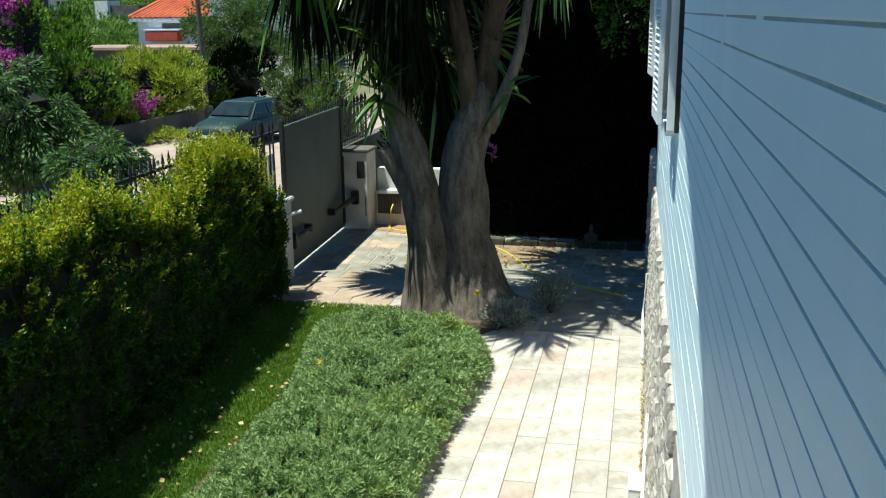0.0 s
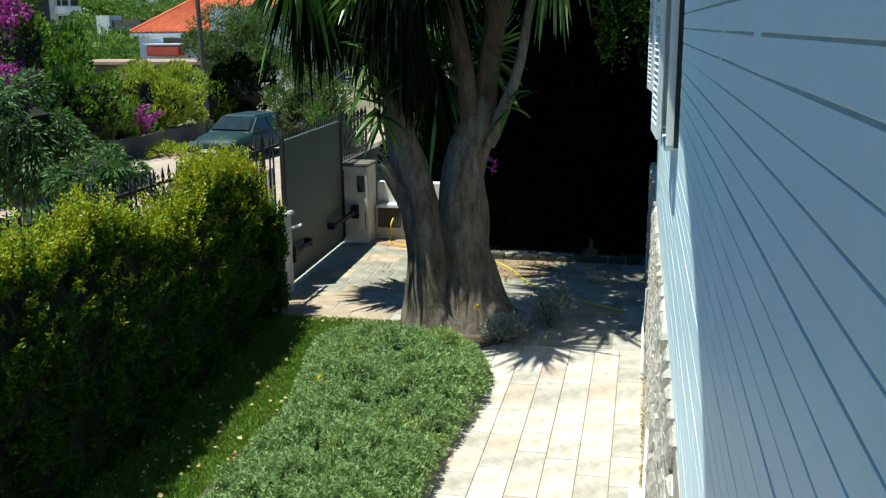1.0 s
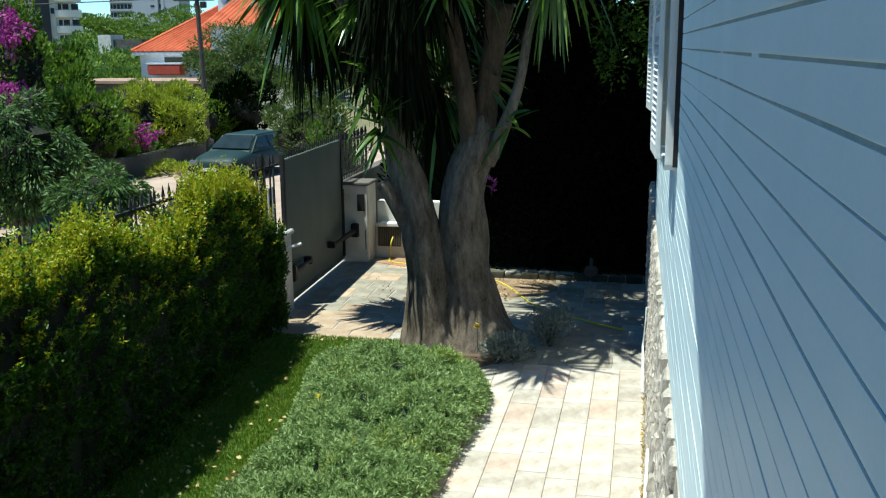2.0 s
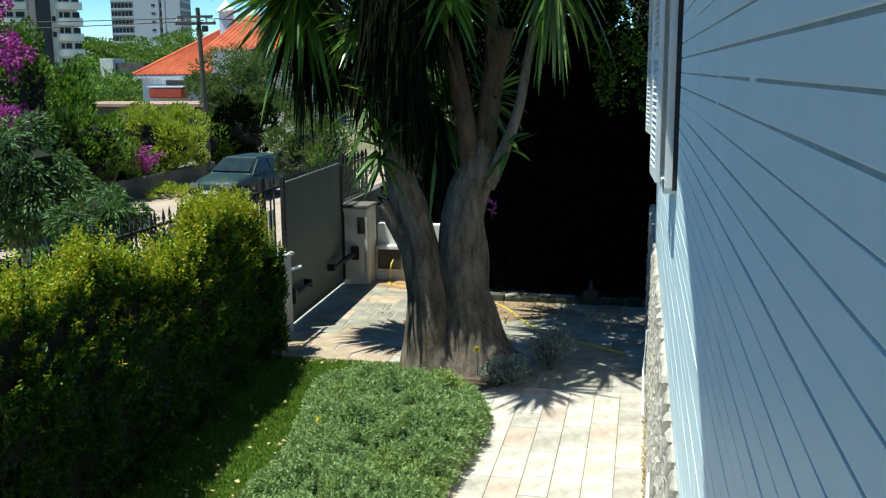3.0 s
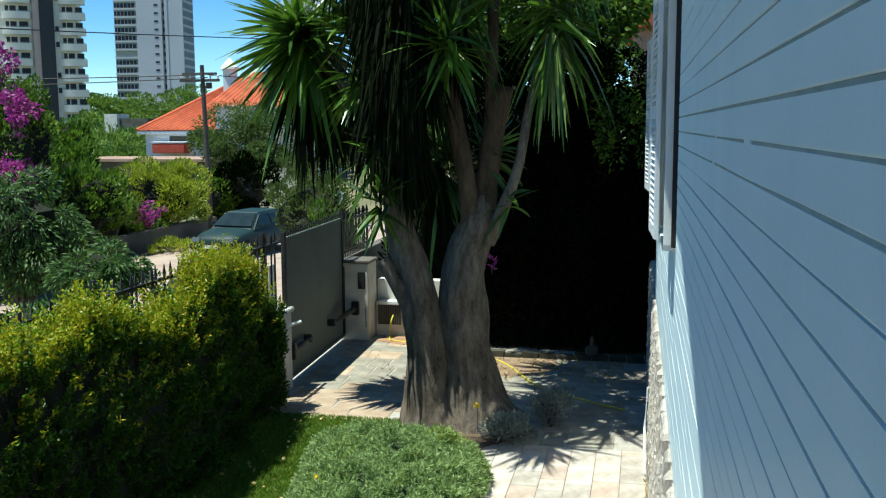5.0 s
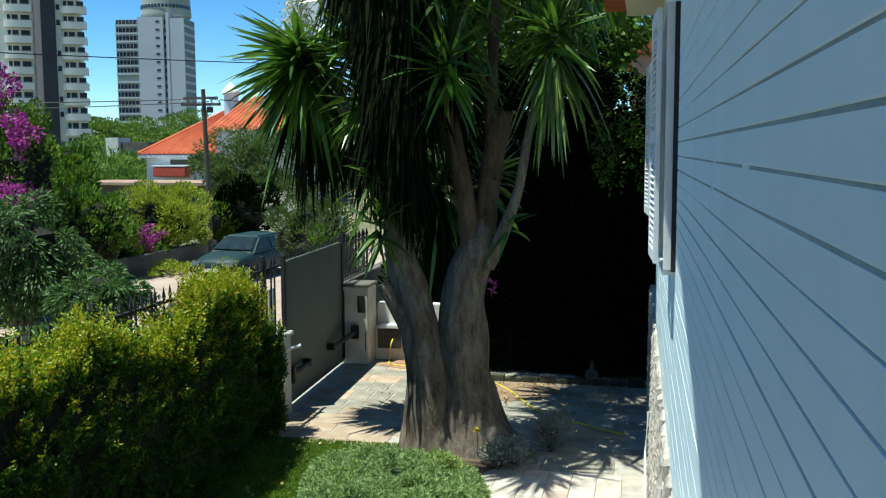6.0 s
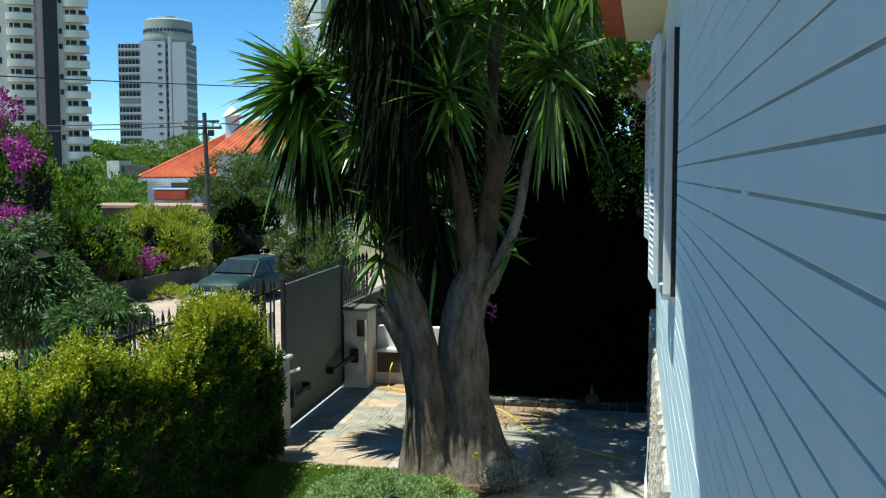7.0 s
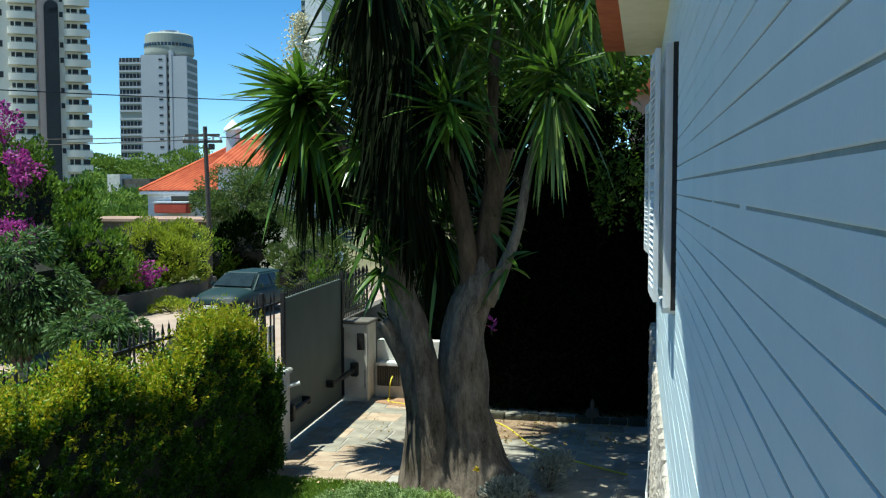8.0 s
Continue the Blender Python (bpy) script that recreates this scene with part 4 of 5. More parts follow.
shrub_mound("fence_bush", "dark bush behind the iron fence", "shrub", (-6.7, 20.0, 1.3), (0.8, 1.3, 1.4), 6000, TREELEAF, 0.10, 0.05, 67, 34, 0.28)
shrub_mound("dark_green_shrub", "low dark growth on the street wall", "shrub", (-17.0, 29.6, 0.6), (0.9, 2.6, 0.75), 7000, TREELEAF, 0.12, 0.07, 69, 34, 0.27)
shrub_mound("ground_creeper", "pale creeper leaves along the kerb", "shrub", (-15.2, 28.6, 0.1), (0.9, 1.6, 0.28), 1500, LIMELEAF, 0.12, 0.06, 68, 20, 0.3, heart=0)
shrub_mound("dark_garden_shrub", "dark shrub behind the garden wall", "shrub", (-4.3, 18.7, 1.6), (1.0, 0.7, 1.5), 6000, SHADELEAF, 0.12, 0.06, 61, 26, 0.32)


def flowers(centre, rad, n, seed, label):
    rng = np.random.default_rng(seed)
    t = thing("bougainvillea_flowers", label, "flowers", centre)
    p, d = clump_points(rng, n, (0, 0, 0), rad, 0.3, 22, 0.24)
    tagged(leaves("bloom", p, d + rng.normal(0, 0.6, d.shape), 0.10, 0.08, MAGENTA, t, rng), kind="stuff")
    bm = bmesh.new()
    for k in range(5):
        tube([(0, 0, -rad[2] * 1.2), tuple(p[k * 7 % n] * 0.5), tuple(p[k * 7 % n])], [0.015, 0.01, 0.005], 5, bm=bm)
    part("twig", bm, TWIG, t)


flowers((-14.35, 19.9, 4.55), (0.55, 0.45, 0.75), 620, 71, "magenta bougainvillea flowers high on the climber")
flowers((-15.0, 20.2, 5.6), (0.6, 0.45, 0.6), 420, 75, "magenta bougainvillea flowers at the top of the climber")
flowers((-14.6, 20.0, 3.0), (0.85, 0.5, 0.5), 480, 72, "magenta bougainvillea flowers low on the climber")
flowers((-15.9, 28.3, 1.3), (0.75, 0.45, 0.5), 420, 73, "magenta bougainvillea flowers over the street wall")
flowers((-2.56, 16.3, 1.62), (0.07, 0.06, 0.14), 14, 74, "small magenta flowers beside the trunk")

tagged(part("roadside_wall", slab((-16.5, 17.0, -0.1), (-16.2, 34.2, 0.62), 0.03), CONCRETE), "stained concrete wall along the street", "wall", kind="structure")
tagged(part("roadside_wall_end", slab((-19.2, 44.0, -0.1), (-16.3, 44.4, 2.3), 0.03), WHITEWASH), "pale rendered wall end by the street", "wall", kind="structure")

# utility pole with wires
pole = thing("utility_pole", "weathered wooden utility pole with crossarm", "utility pole", (-15.7, 32.6, -0.05))
part("shaft", tube([(0, 0, 0), (-0.03, 0, 3), (-0.12, 0, 6.35)], [0.10, 0.09, 0.075], 12, 0.05), POLEM, pole)
part("crossarm", slab((-1.0, -0.05, 5.75), (0.55, 0.05, 5.85), 0.01), POLEM, pole)
part("crossarm", slab((-0.9, -0.05, 6.0), (0.45, 0.05, 6.08), 0.01), POLEM, pole)
for x in (-0.95, -0.6, 0.2, 0.5):
    part("insulator", tube([(x, 0, 5.85), (x, 0, 5.95), (x, 0, 6.0)], [0.03, 0.045, 0.02], 8), TRIM, pole)
part("lamp_box", slab((0.05, -0.12, 5.5), (0.25, 0.05, 5.72), 0.02), IRON, pole)
for nm, a, b, sag in (("cable", (-21.3, 15.0, 6.5), (-9.4, 46.4, 8.1), 0.15), ("cable", (-40, 24, 5.9), (-15.8, 32.6, 5.95), 0.2), ("cable", (-40, 23, 5.6), (-15.6, 32.6, 5.85), 0.3), ("cable", (-15.6, 32.6, 5.95), (-10, 60, 7.0), 0.3)):
    pts = [Vector(a).lerp(Vector(b), k / 16) - Vector((0, 0, sag * 4 * (k / 16) * (1 - k / 16))) for k in range(17)]
    tagged(part(nm, tube(pts, [0.018] * 17, 5), IRON), "thin dark overhead cable", "cable", group="overhead cables")


# ---- the car ----
def car(label, at, turn, paint, group="parked cars"):
    c = thing("car", label, "car", at, group=group)
    c.rotation_euler = (0, 0, radians(turn))
    bm = bmesh.new()
    rows = []
    for y, w, zl, zt in ((-2.06, 0.60, 0.36, 0.58), (-2.0, 0.74, 0.28, 0.68), (-1.6, 0.81, 0.25, 0.79), (-1.0, 0.83, 0.24, 0.89), (0.0, 0.84, 0.24, 0.92),
                         (1.0, 0.83, 0.24, 0.93), (1.7, 0.80, 0.26, 0.93), (2.0, 0.74, 0.30, 0.88), (2.06, 0.64, 0.38, 0.78)):
        half = [(0.85 * w, zl), (w, zl + 0.12), (w, 0.52), (0.98 * w, zt - 0.10), (0.90 * w, zt - 0.02), (0.5 * w, zt + 0.02)]
        ring = half + [(0, zt + 0.03)] + [(-a, b) for a, b in half[::-1]]
        rows.append([bm.verts.new((a, y, b)) for a, b in ring])
    for a, b in zip(rows, rows[1:]):
        for k in range(13):
            bm.faces.new((a[k], a[(k + 1) % 13], b[(k + 1) % 13], b[k]))
    bm.faces.new(rows[0])
    bm.faces.new(rows[-1])
    bmesh.ops.recalc_face_normals(bm, faces=bm.faces)
    part("body", bm, paint, c, smooth=True)
    bm = bmesh.new()
    base = [(-0.80, -1.02, 0.86), (0.80, -1.02, 0.86), (0.78, 1.92, 0.88), (-0.78, 1.92, 0.88)]
    roof = [(-0.62, -0.34, 1.36), (0.62, -0.34, 1.36), (0.60, 1.16, 1.37), (-0.60, 1.16, 1.37)]
    lo, hi = [bm.verts.new(p) for p in base], [bm.verts.new(p) for p in roof]
    for k in range(4):
        bm.faces.new((lo[k], lo[(k + 1) % 4], hi[(k + 1) % 4], hi[k]))
    bm.faces.new(hi)
    bm.faces.new(lo[::-1])
    bmesh.ops.bevel(bm, geom=[e for e in bm.edges if max(v.co.z for v in e.verts) > 1.0], offset=0.06, segments=3, affect="EDGES")
    part("cabin", bm, paint, c)

    def pane(name, pts, off):
        b = bmesh.new()
        b.faces.new([b.verts.new(Vector(p) + Vector(off)) for p in pts])
        r = bmesh.ops.extrude_face_region(b, geom=list(b.faces))
        for v in r["geom"]:
            if isinstance(v, bmesh.types.BMVert):
                v.co += Vector(off) * -0.5
        bmesh.ops.recalc_face_normals(b, faces=b.faces)
        part(name, b, CARGLASS if name != "headlamp" else LAMPGLASS, c)

    pane("windscreen", [(-0.70, -0.93, 0.95), (0.70, -0.93, 0.95), (0.56, -0.40, 1.31), (-0.56, -0.40, 1.31)], (0, -0.022, 0.026))
    pane("rear_window", [(-0.68, 1.78, 0.98), (0.68, 1.78, 0.98), (0.56, 1.30, 1.28), (-0.56, 1.30, 1.28)], (0, 0.012, 0.018))
    for s in (-1, 1):
        e = 0.782
        pane("side_window", [(s * e, -0.72, 0.95), (s * e, 0.12, 0.95), (s * 0.645, 0.10, 1.31), (s * 0.645, -0.30, 1.31)], (s * 0.018, 0, 0.004))
        pane("side_window", [(s * e, 0.20, 0.95), (s * e, 1.02, 0.95), (s * 0.645, 0.98, 1.31), (s * 0.645, 0.18, 1.31)], (s * 0.018, 0, 0.004))
        part("mirror", slab((s * 0.9 - 0.07, -0.72, 0.94), (s * 0.9 + 0.07, -0.60, 1.06), 0.02), paint, c)
        pane("headlamp", [(s * 0.45, -2.06, 0.56), (s * 0.74, -2.06, 0.56), (s * 0.74, -2.03, 0.70), (s * 0.45, -2.03, 0.70)], (0, -0.02, 0))
        for y in (-1.28, 1.25):
            w = part("wheel", tube([(s * 0.66, y, 0.30), (s * 0.68, y, 0.30), (s * 0.82, y, 0.30), (s * 0.84, y, 0.30)], [0.27, 0.30, 0.30, 0.27], 20), RUBBER, c)
            part("rim", tube([(s * 0.83, y, 0.30), (s * 0.85, y, 0.30)], [0.19, 0.17], 14), CHROME, w)
    part("bumper", slab((-0.80, -2.12, 0.34), (0.80, -1.98, 0.52), 0.04), IRON, c)
    part("bumper", slab((-0.80, 1.98, 0.34), (0.80, 2.12, 0.52), 0.04), IRON, c)
    part("number_plate", slab((-0.26, -2.135, 0.38), (0.26, -2.122, 0.48)), TRIM, c)
    return c


car("dark teal hatchback parked on the sloping street", (-12.6, 28.9, -0.03), -9, CARPAINT)
car("pale car parked behind roadside foliage", (-14.2, 40.5, -0.02), 6, CARWHITE)
sg = thing("street_sign", "small white panel above the foliage", "sign", (-12.7, 38.0, 0))
part("panel", slab((-0.3, -0.03, 1.48), (0.25, 0.03, 1.68), 0.01), TRIM, sg)
part("post", tube([(-0.1, 0.05, -0.1), (-0.1, 0.05, 1.6)], [0.03, 0.03], 8), IRON, sg)


# ---- the tiled house ----
def tiled_slope(parent, a, b, c, d, name="roof"):
    """A roof slope of rounded tile rows; a-b is the eave, d-c the ridge."""
    a, b, c, d = map(Vector, (a, b, c, d))
    up = ((d - a).cross(b - a)).normalized() * -1
    if up.z < 0:
        up = -up
    n = max(6, int((b - a).length / 0.36))
    verts, faces = [], []
    for k in range(n * 4 + 1):
        f = k / (n * 4)
        lift = up * (0.10 * abs(math.sin(math.pi * k / 4)))
        for g in (0.0, 1.0):
            verts.append(tuple(a.lerp(b, f).lerp(d.lerp(c, f), g) + lift))
    for k in range(n * 4):
        faces.append((2 * k, 2 * k + 2, 2 * k + 3, 2 * k + 1))
    return mesh_part(name, verts, faces, CLAY, parent)


def red_house():
    h = thing("tiled_house", "white house with orange clay tile roof", "house", (-34.1, 60, 0))
    part("wall", slab((0.4, 0.4, 0), (12, 10, 3.9)), HOUSEWALL, h)
    tiled_slope(h, (0, 0, 3.85), (12.5, 0, 3.85), (12.5, 5.2, 7.4), (5.4, 5.2, 7.4))
    tiled_slope(h, (0, 10.4, 3.85), (0, 0, 3.85), (5.4, 5.2, 7.4), (5.4, 5.2, 7.4), "roof")
    part("ridge", tube([(0.0, 0, 3.93), (5.4, 5.2, 7.5)], [0.12, 0.12], 8), CLAY, h)
    part("cornice", slab((0.0, 0.0, 3.62), (12.5, 0.5, 3.84), 0.03), HOUSEWALL, h)
    tiled_slope(h, (6.0, -2.0, 5.4), (13.0, -2.0, 5.4), (13.0, 2.0, 7.75), (7.4, 2.0, 7.75), "upper_roof")
    part("upper_wall", slab((6.6, -1.6, 3.8), (12.6, 2.2, 5.45)), HOUSEWALL, h)
    ch = part("chimney", slab((6.0, 1.0, 5.3), (6.75, 1.75, 8.0), 0.04), HOUSEWALL, h)
    part("chimney_cap", tube([(6.375, 1.375, 8.0), (6.375, 1.375, 8.12), (6.375, 1.375, 8.5), (6.375, 1.375, 8.75)], [0.65, 0.62, 0.28, 0.05], 10), HOUSEWALL, ch)
    part("awning", slab((1.4, -0.6, 2.35), (3.8, 0.3, 3.0), 0.05), REDPAINT, h)
    part("awning_valance", slab((1.3, -0.62, 3.02), (4.0, 0.3, 3.14), 0.03), HOUSEWALL, h)
    part("window", slab((2.2, 0.36, 3.1), (4.8, 0.42, 3.5)), DARKGLASS, h)


red_house()
ann = thing("annex", "low annex with a flat pinkish roof", "shed", (-34.5, 52, 0))
part("wall", slab((0.3, 0.3, 0), (9.5, 4.5, 2.05)), CONCRETE, ann)
part("roof", prism([(0, 0), (10, -0.5), (10, 5), (0, 5)], 2.06, 2.22), CLAYPALE := mat("pale_pink_roof", (0.27, 0.17, 0.12), (0.40, 0.27, 0.20), 0.8, 10, 0.9, 0.2), ann)


# ---- towers ----
STRIPM = mat("dull_dark_cladding", (0.018, 0.02, 0.024), (0.035, 0.038, 0.042), 0.2, 2, 0.6, 0.0)


def tower_a():
    o = Vector((-115.5, 185.0, 0))
    t = thing("apartment_tower", "cream apartment tower with rounded balconies and brown band", "tower block", tuple(o))
    t.rotation_euler = (0, 0, radians(30))
    part("wall", slab((-40, 0, 0), (-1.9, 16, 62)), TOWERA, t)
    part("band", slab((-10.8, -0.9, 0), (-6.5, -0.01, 62), 0.3), TOWERBAND, t)
    bm = bmesh.new()
    box(bm, (-9.25, -1.25, 0), (-6.45, -0.92, 42.0), 0.05)
    bmesh.ops.create_cone(bm, segments=20, radius1=1.4, radius2=1.4, depth=0.33, matrix=Matrix.Translation((-7.85, -1.085, 42.0)) @ Matrix.Rotation(radians(90), 4, "X"), cap_ends=True)
    part("glass_strip", bm, STRIPM, t)
    part("wall_edge", slab((-6.5, -0.5, 0), (-5.4, -0.01, 62)), TOWERA, t)
    for k in range(20):
        z = 3.17 * k + 1.2
        for x0, x1 in ((-16.3, -10.9), (-5.4, -0.3)):
            pts = [(x0, 0.0), (x0, -1.3)] + [((x0 + x1) / 2 + (x1 - x0) / 2 * math.sin(a * 0.157), -1.3 - 0.75 * math.cos(a * 0.157)) for a in range(-9, 11)] + [(x1, 0.0)]
            b = prism(pts, z, z + 1.45)
            part("balcony", b, TOWERA, t)
            w = part("window", slab((x0 + 0.5, -0.06, z + 1.0), (x1 - 0.6, -0.01, z + 2.75)), STRIPM, t)
            part("railing", tube([(x0 + 0.1, -1.6, z + 1.6), ((x0 + x1) / 2, -2.0, z + 1.6), (x1 - 0.1, -1.6, z + 1.6)], [0.05] * 3, 5), TOWERBG, t)
            for q, wd in ((1.2, 0.2), (2.6, 0.5)):
                part("mullion", slab((x0 + q, -0.12, z + 1.0), (x0 + q + wd, -0.06, z + 2.75)), TOWERA, w)
        if k % 3 != 2:
            part("small_window", slab((-6.3, -0.56, z + 0.8), (-5.6, -0.5, z + 1.9)), STRIPM, t)
        if k % 2 == 0:
            part("window", slab((-20.0, -0.06, z + 0.6), (-17.4, -0.01, z + 1.9)), STRIPM, t)
    return t


def tower_b():
    o = Vector((-180.4, 333.0, 4.6))
    t = thing("office_tower", "pale grey slab tower with a round crown", "tower block", tuple(o))
    t.rotation_euler = (0, 0, radians(8))
    t.location.z = 10.2
    part("footing", slab((-15.5, 0.5, -10.2), (15, 14, 0)), TOWERBG, t)
    part("wall", slab((-6.7, 0.0, 0), (3.0, 14, 44.3)), TOWERB, t)
    part("slab_wall", slab((5.5, -0.5, 0), (11.2, 12, 43.7)), TOWERB, t)
    part("recess", slab((3.0, 1.4, 0), (5.5, 13, 44.0)), TOWERBG, t)
    part("stair_wall", slab((4.4, -0.7, 0), (5.5, 1.4, 45.8)), TOWERB, t)
    part("left_wing", slab((-15.5, 0.8, 0), (-6.7, 13, 42.5)), TOWERBG, t)
    for k in range(14):
        z = 2.0 + 3.0 * k
        if k != 6:
            w = part("window_band", slab((-15.3, 0.70, z + 0.8), (-6.9, 0.80, z + 2.4)), STRIPM, t)
            for q in range(6):
                part("mullion", slab((-14.4 + q * 1.4, 0.60, z + 0.8), (-14.25 + q * 1.4, 0.70, z + 2.4)), TOWERB, w)
        part("sill_band", slab((-15.5, 0.35, z + 0.0), (-6.7, 0.8, z + 0.65)), TOWERB, t)
        part("small_window", slab((0.2, -0.08, z + 1.2), (1.7, -0.01, z + 1.9)), STRIPM, t)
        part("stair_window", slab((3.1, 1.2, z + 0.7), (4.4, 1.39, z + 2.3)), STRIPM, t)
        part("side_window", slab((11.2, 0.3, z + 0.5), (11.3, 11.4, z + 2.5)), BLUEGLASS, t)
    dr = part("crown_drum", tube([(0.9, 10, 44.0), (0.9, 10, 45.5), (0.9, 10, 46.0), (0.9, 10, 52.6), (0.9, 10, 53.2)], [8.0, 9.4, 9.4, 9.0, 8.2], 40), TOWERBG, t)
    part("roof_plant", tube([(0.9, 10, 53.0), (0.9, 10, 54.6)], [3.6, 3.6], 24), TOWERB, t)
    for x in (-4.6, 0.2, 5.6):
        part("roof_box", slab((x, 5.2, 53.0), (x + 0.9, 6.1, 54.0)), HOUSEWALL, t)
    for k in range(22):
        a = math.pi + math.pi * (k + 0.5) / 22
        w = part("drum_window", slab((-0.5, -0.05, 48.0), (0.5, 0.05, 49.2)), DARKGLASS, dr)
        w.location, w.rotation_euler = (0.9 + 9.42 * math.cos(a), 10 + 9.42 * math.sin(a), 0), (0, 0, a + math.pi / 2)
    return t


tower_a()
tower_b()
tc = thing("apartment_tower", "white tower behind the yucca crown", "tower block", (-104, 300, 0))
part("wall", slab((-5.5, 0, 0), (0.2, 15, 90)), HOUSEWALL, tc)
part("edge", slab((-7.0, 0.5, 0), (-5.5, 14, 90)), TOWERBG, tc)
for k in range(30):
    part("window", slab((-6.9, 0.40, 3 * k + 1), (-5.7, 0.5, 3 * k + 2.4)), DARKGLASS, tc)

# far woods
rng = np.random.default_rng(90)
for i, (x, y, z, rx, rz, n) in enumerate(((-62, 105, 0.8, 11, 4.0, 9000), (-50, 125, 3.5, 14, 6.0, 11000), (-80, 128, 2.0, 12, 5, 9000), (-30, 110, 6, 11, 6, 8000), (-52, 80, 0.6, 7, 2.6, 8000), (-43, 74, 0.6, 5, 2.2, 7000), (-66, 92, 0.8, 9, 4, 8000),
                                           (-156, 256, 9.6, 16, 5.6, 8000), (-130, 252, 10.0, 16, 5.8, 8000), (-12, 75, 4, 10, 7, 9000))):
    shrub_mound("far_tree", "green tree on the slope beyond the street", "tree", (x, y, z), (rx, rx * 0.7, rz), n, FARLEAF, 0.34 * (y / 60) ** 0.6, 0.2 * (y / 60) ** 0.6, 300 + i, 60, 0.25, "far trees", heart=0)
lw = thing("far_wall", "pale low building wall among far trees", "building", (-68.2, 112, 0))
part("wall", slab((0, 0, 0), (1.8, 3, 5.9)), WHITEWASH, lw)
part("wing", slab((1.8, 0.6, 0), (5.8, 3, 5.3)), CONCRETE, lw)
part("window", slab((2.6, 0.54, 3.6), (3.8, 0.59, 4.6)), DARKGLASS, lw)

nh = thing("neighbour_house", "pinkish neighbour house with a red tiled eave", "house", (-0.4, 30.0, 0))
part("wall", slab((0.0, 0.0, 0), (6, 6, 6.9)), WARMWALL := mat("pink_render", (0.34, 0.22, 0.17), (0.46, 0.32, 0.26), 1, 14, 0.9, 0.2), nh)
part("roof", slab((-0.35, -0.4, 6.9), (6.4, 6.4, 7.7), 0.05), REDSOFFIT, nh)

for a, b in (((-0.25, 12.28, 5.80), (-1.6, 40.0, 8.3)), ((-0.25, 12.28, 5.72), (-1.3, 40.0, 7.7)), ((-0.25, 12.28, 5.76), (-0.6, 40.0, 8.0))):
    pts = [Vector(a).lerp(Vector(b), k / 10) - Vector((0, 0, 0.8 * (k / 10) * (1 - k / 10))) for k in range(11)]
    tagged(part("service_cable", tube(pts, [0.008] * 11, 5), POLEM), "thin service cable running from the eave", "cable", group="service cables")

# ---- windows and shutters on the siding wall ----
def shutter_window(y0, y1, z0, z1, ajar_near, ajar_far, n):
    w = thing("window_%d" % n, "white framed window with louvred shutters ajar", "window", (0.278 - 0.0058 * y0, y0, z0), kind="structure")
    w.rotation_euler = (0, 0, 0.0058)
    ln, ht = y1 - y0, z1 - z0
    for nm, lo, hi in (("window_frame", (-0.085, -0.07, -0.04), (0.02, 0.0, ht + 0.03)), ("window_frame", (-0.085, ln, -0.04), (0.02, ln + 0.07, ht + 0.03)),
                       ("window_sill", (-0.09, -0.02, -0.08), (0.02, ln + 0.02, -0.045)), ("window_head", (-0.085, 0.0, ht - 0.02), (0.02, ln, ht + 0.03))):
        part(nm, slab(lo, hi, 0.004), TRIM, w)
    # dark strip added to stand for the shaded recess beside the frame
    part("reveal", slab((-0.034, -0.10, -0.05), (0.03, -0.072, ht + 0.03)), IRON, w, "dark strip painted in for the shaded gap")
    part("pane", slab((0.0, 0.0, 0.0), (0.015, ln, ht)), DARKGLASS, w)
    for hinge, turn, sgn in ((0.0, ajar_near, 1), (ln, ajar_far, -1)):
        s = new("shutter")
        s.parent = w
        s.location, s.rotation_euler = (-0.115, hinge - 0.06 * sgn, 0), (0, 0, radians(turn))
        tagged(s, "white louvred wooden shutter leaf")
        wd = ln / 2 - 0.01
        lo, hi = (0, wd) if sgn > 0 else (-wd, 0)
        part("stile", slab((-0.035, lo, 0), (0.0, lo + 0.06, ht), 0.004), TRIM, s)
        part("stile", slab((-0.035, hi - 0.06, 0), (0.0, hi, ht), 0.004), TRIM, s)
        for z in (0.0, ht * 0.5 - 0.04, ht - 0.09):
            part("shutter_rail", slab((-0.033, lo + 0.06, z), (-0.002, hi - 0.06, z + 0.09), 0.003), TRIM, s)
        k = 0.10
        while k < ht - 0.13:
            if abs(k - ht * 0.5) > 0.07:
                bm = bmesh.new()
                box(bm, (-0.024, lo + 0.06, -0.004), (0.024, hi - 0.06, 0.004), 0, Matrix.Translation((-0.017, 0, k)) @ Matrix.Rotation(radians(-42), 4, "Y"))
                part("slat", bm, TRIM, s)
            k += 0.045


shutter_window(6.62, 7.82, 3.25, 4.96, 2.5, -2.5, 1)
shutter_window(10.6, 11.8, 3.31, 4.95, 3.5, -3, 2)

# ---- the hose ----
hose = thing("garden_hose", "yellow garden hose lying on the ground", "hose", (-4.66, 17.3, 0))
hp, hr = smooth_path([(0.0, 0.13, 0.42, 0.014), (-0.02, 0.02, 0.30, 0.014), (-0.03, 0.0, 0.05, 0.014), (0.05, -0.25, 0.016, 0.014), (0.6, -0.45, 0.016, 0.014), (1.6, -0.9, 0.016, 0.014), (2.4, -1.6, 0.016, 0.014), (3.1, -2.9, 0.016, 0.014), (3.9, -3.6, 0.016, 0.014), (4.5, -4.0, 0.016, 0.014)], 60)
part("pipe", tube(hp, hr, 8), HOSE, hose, smooth=True)

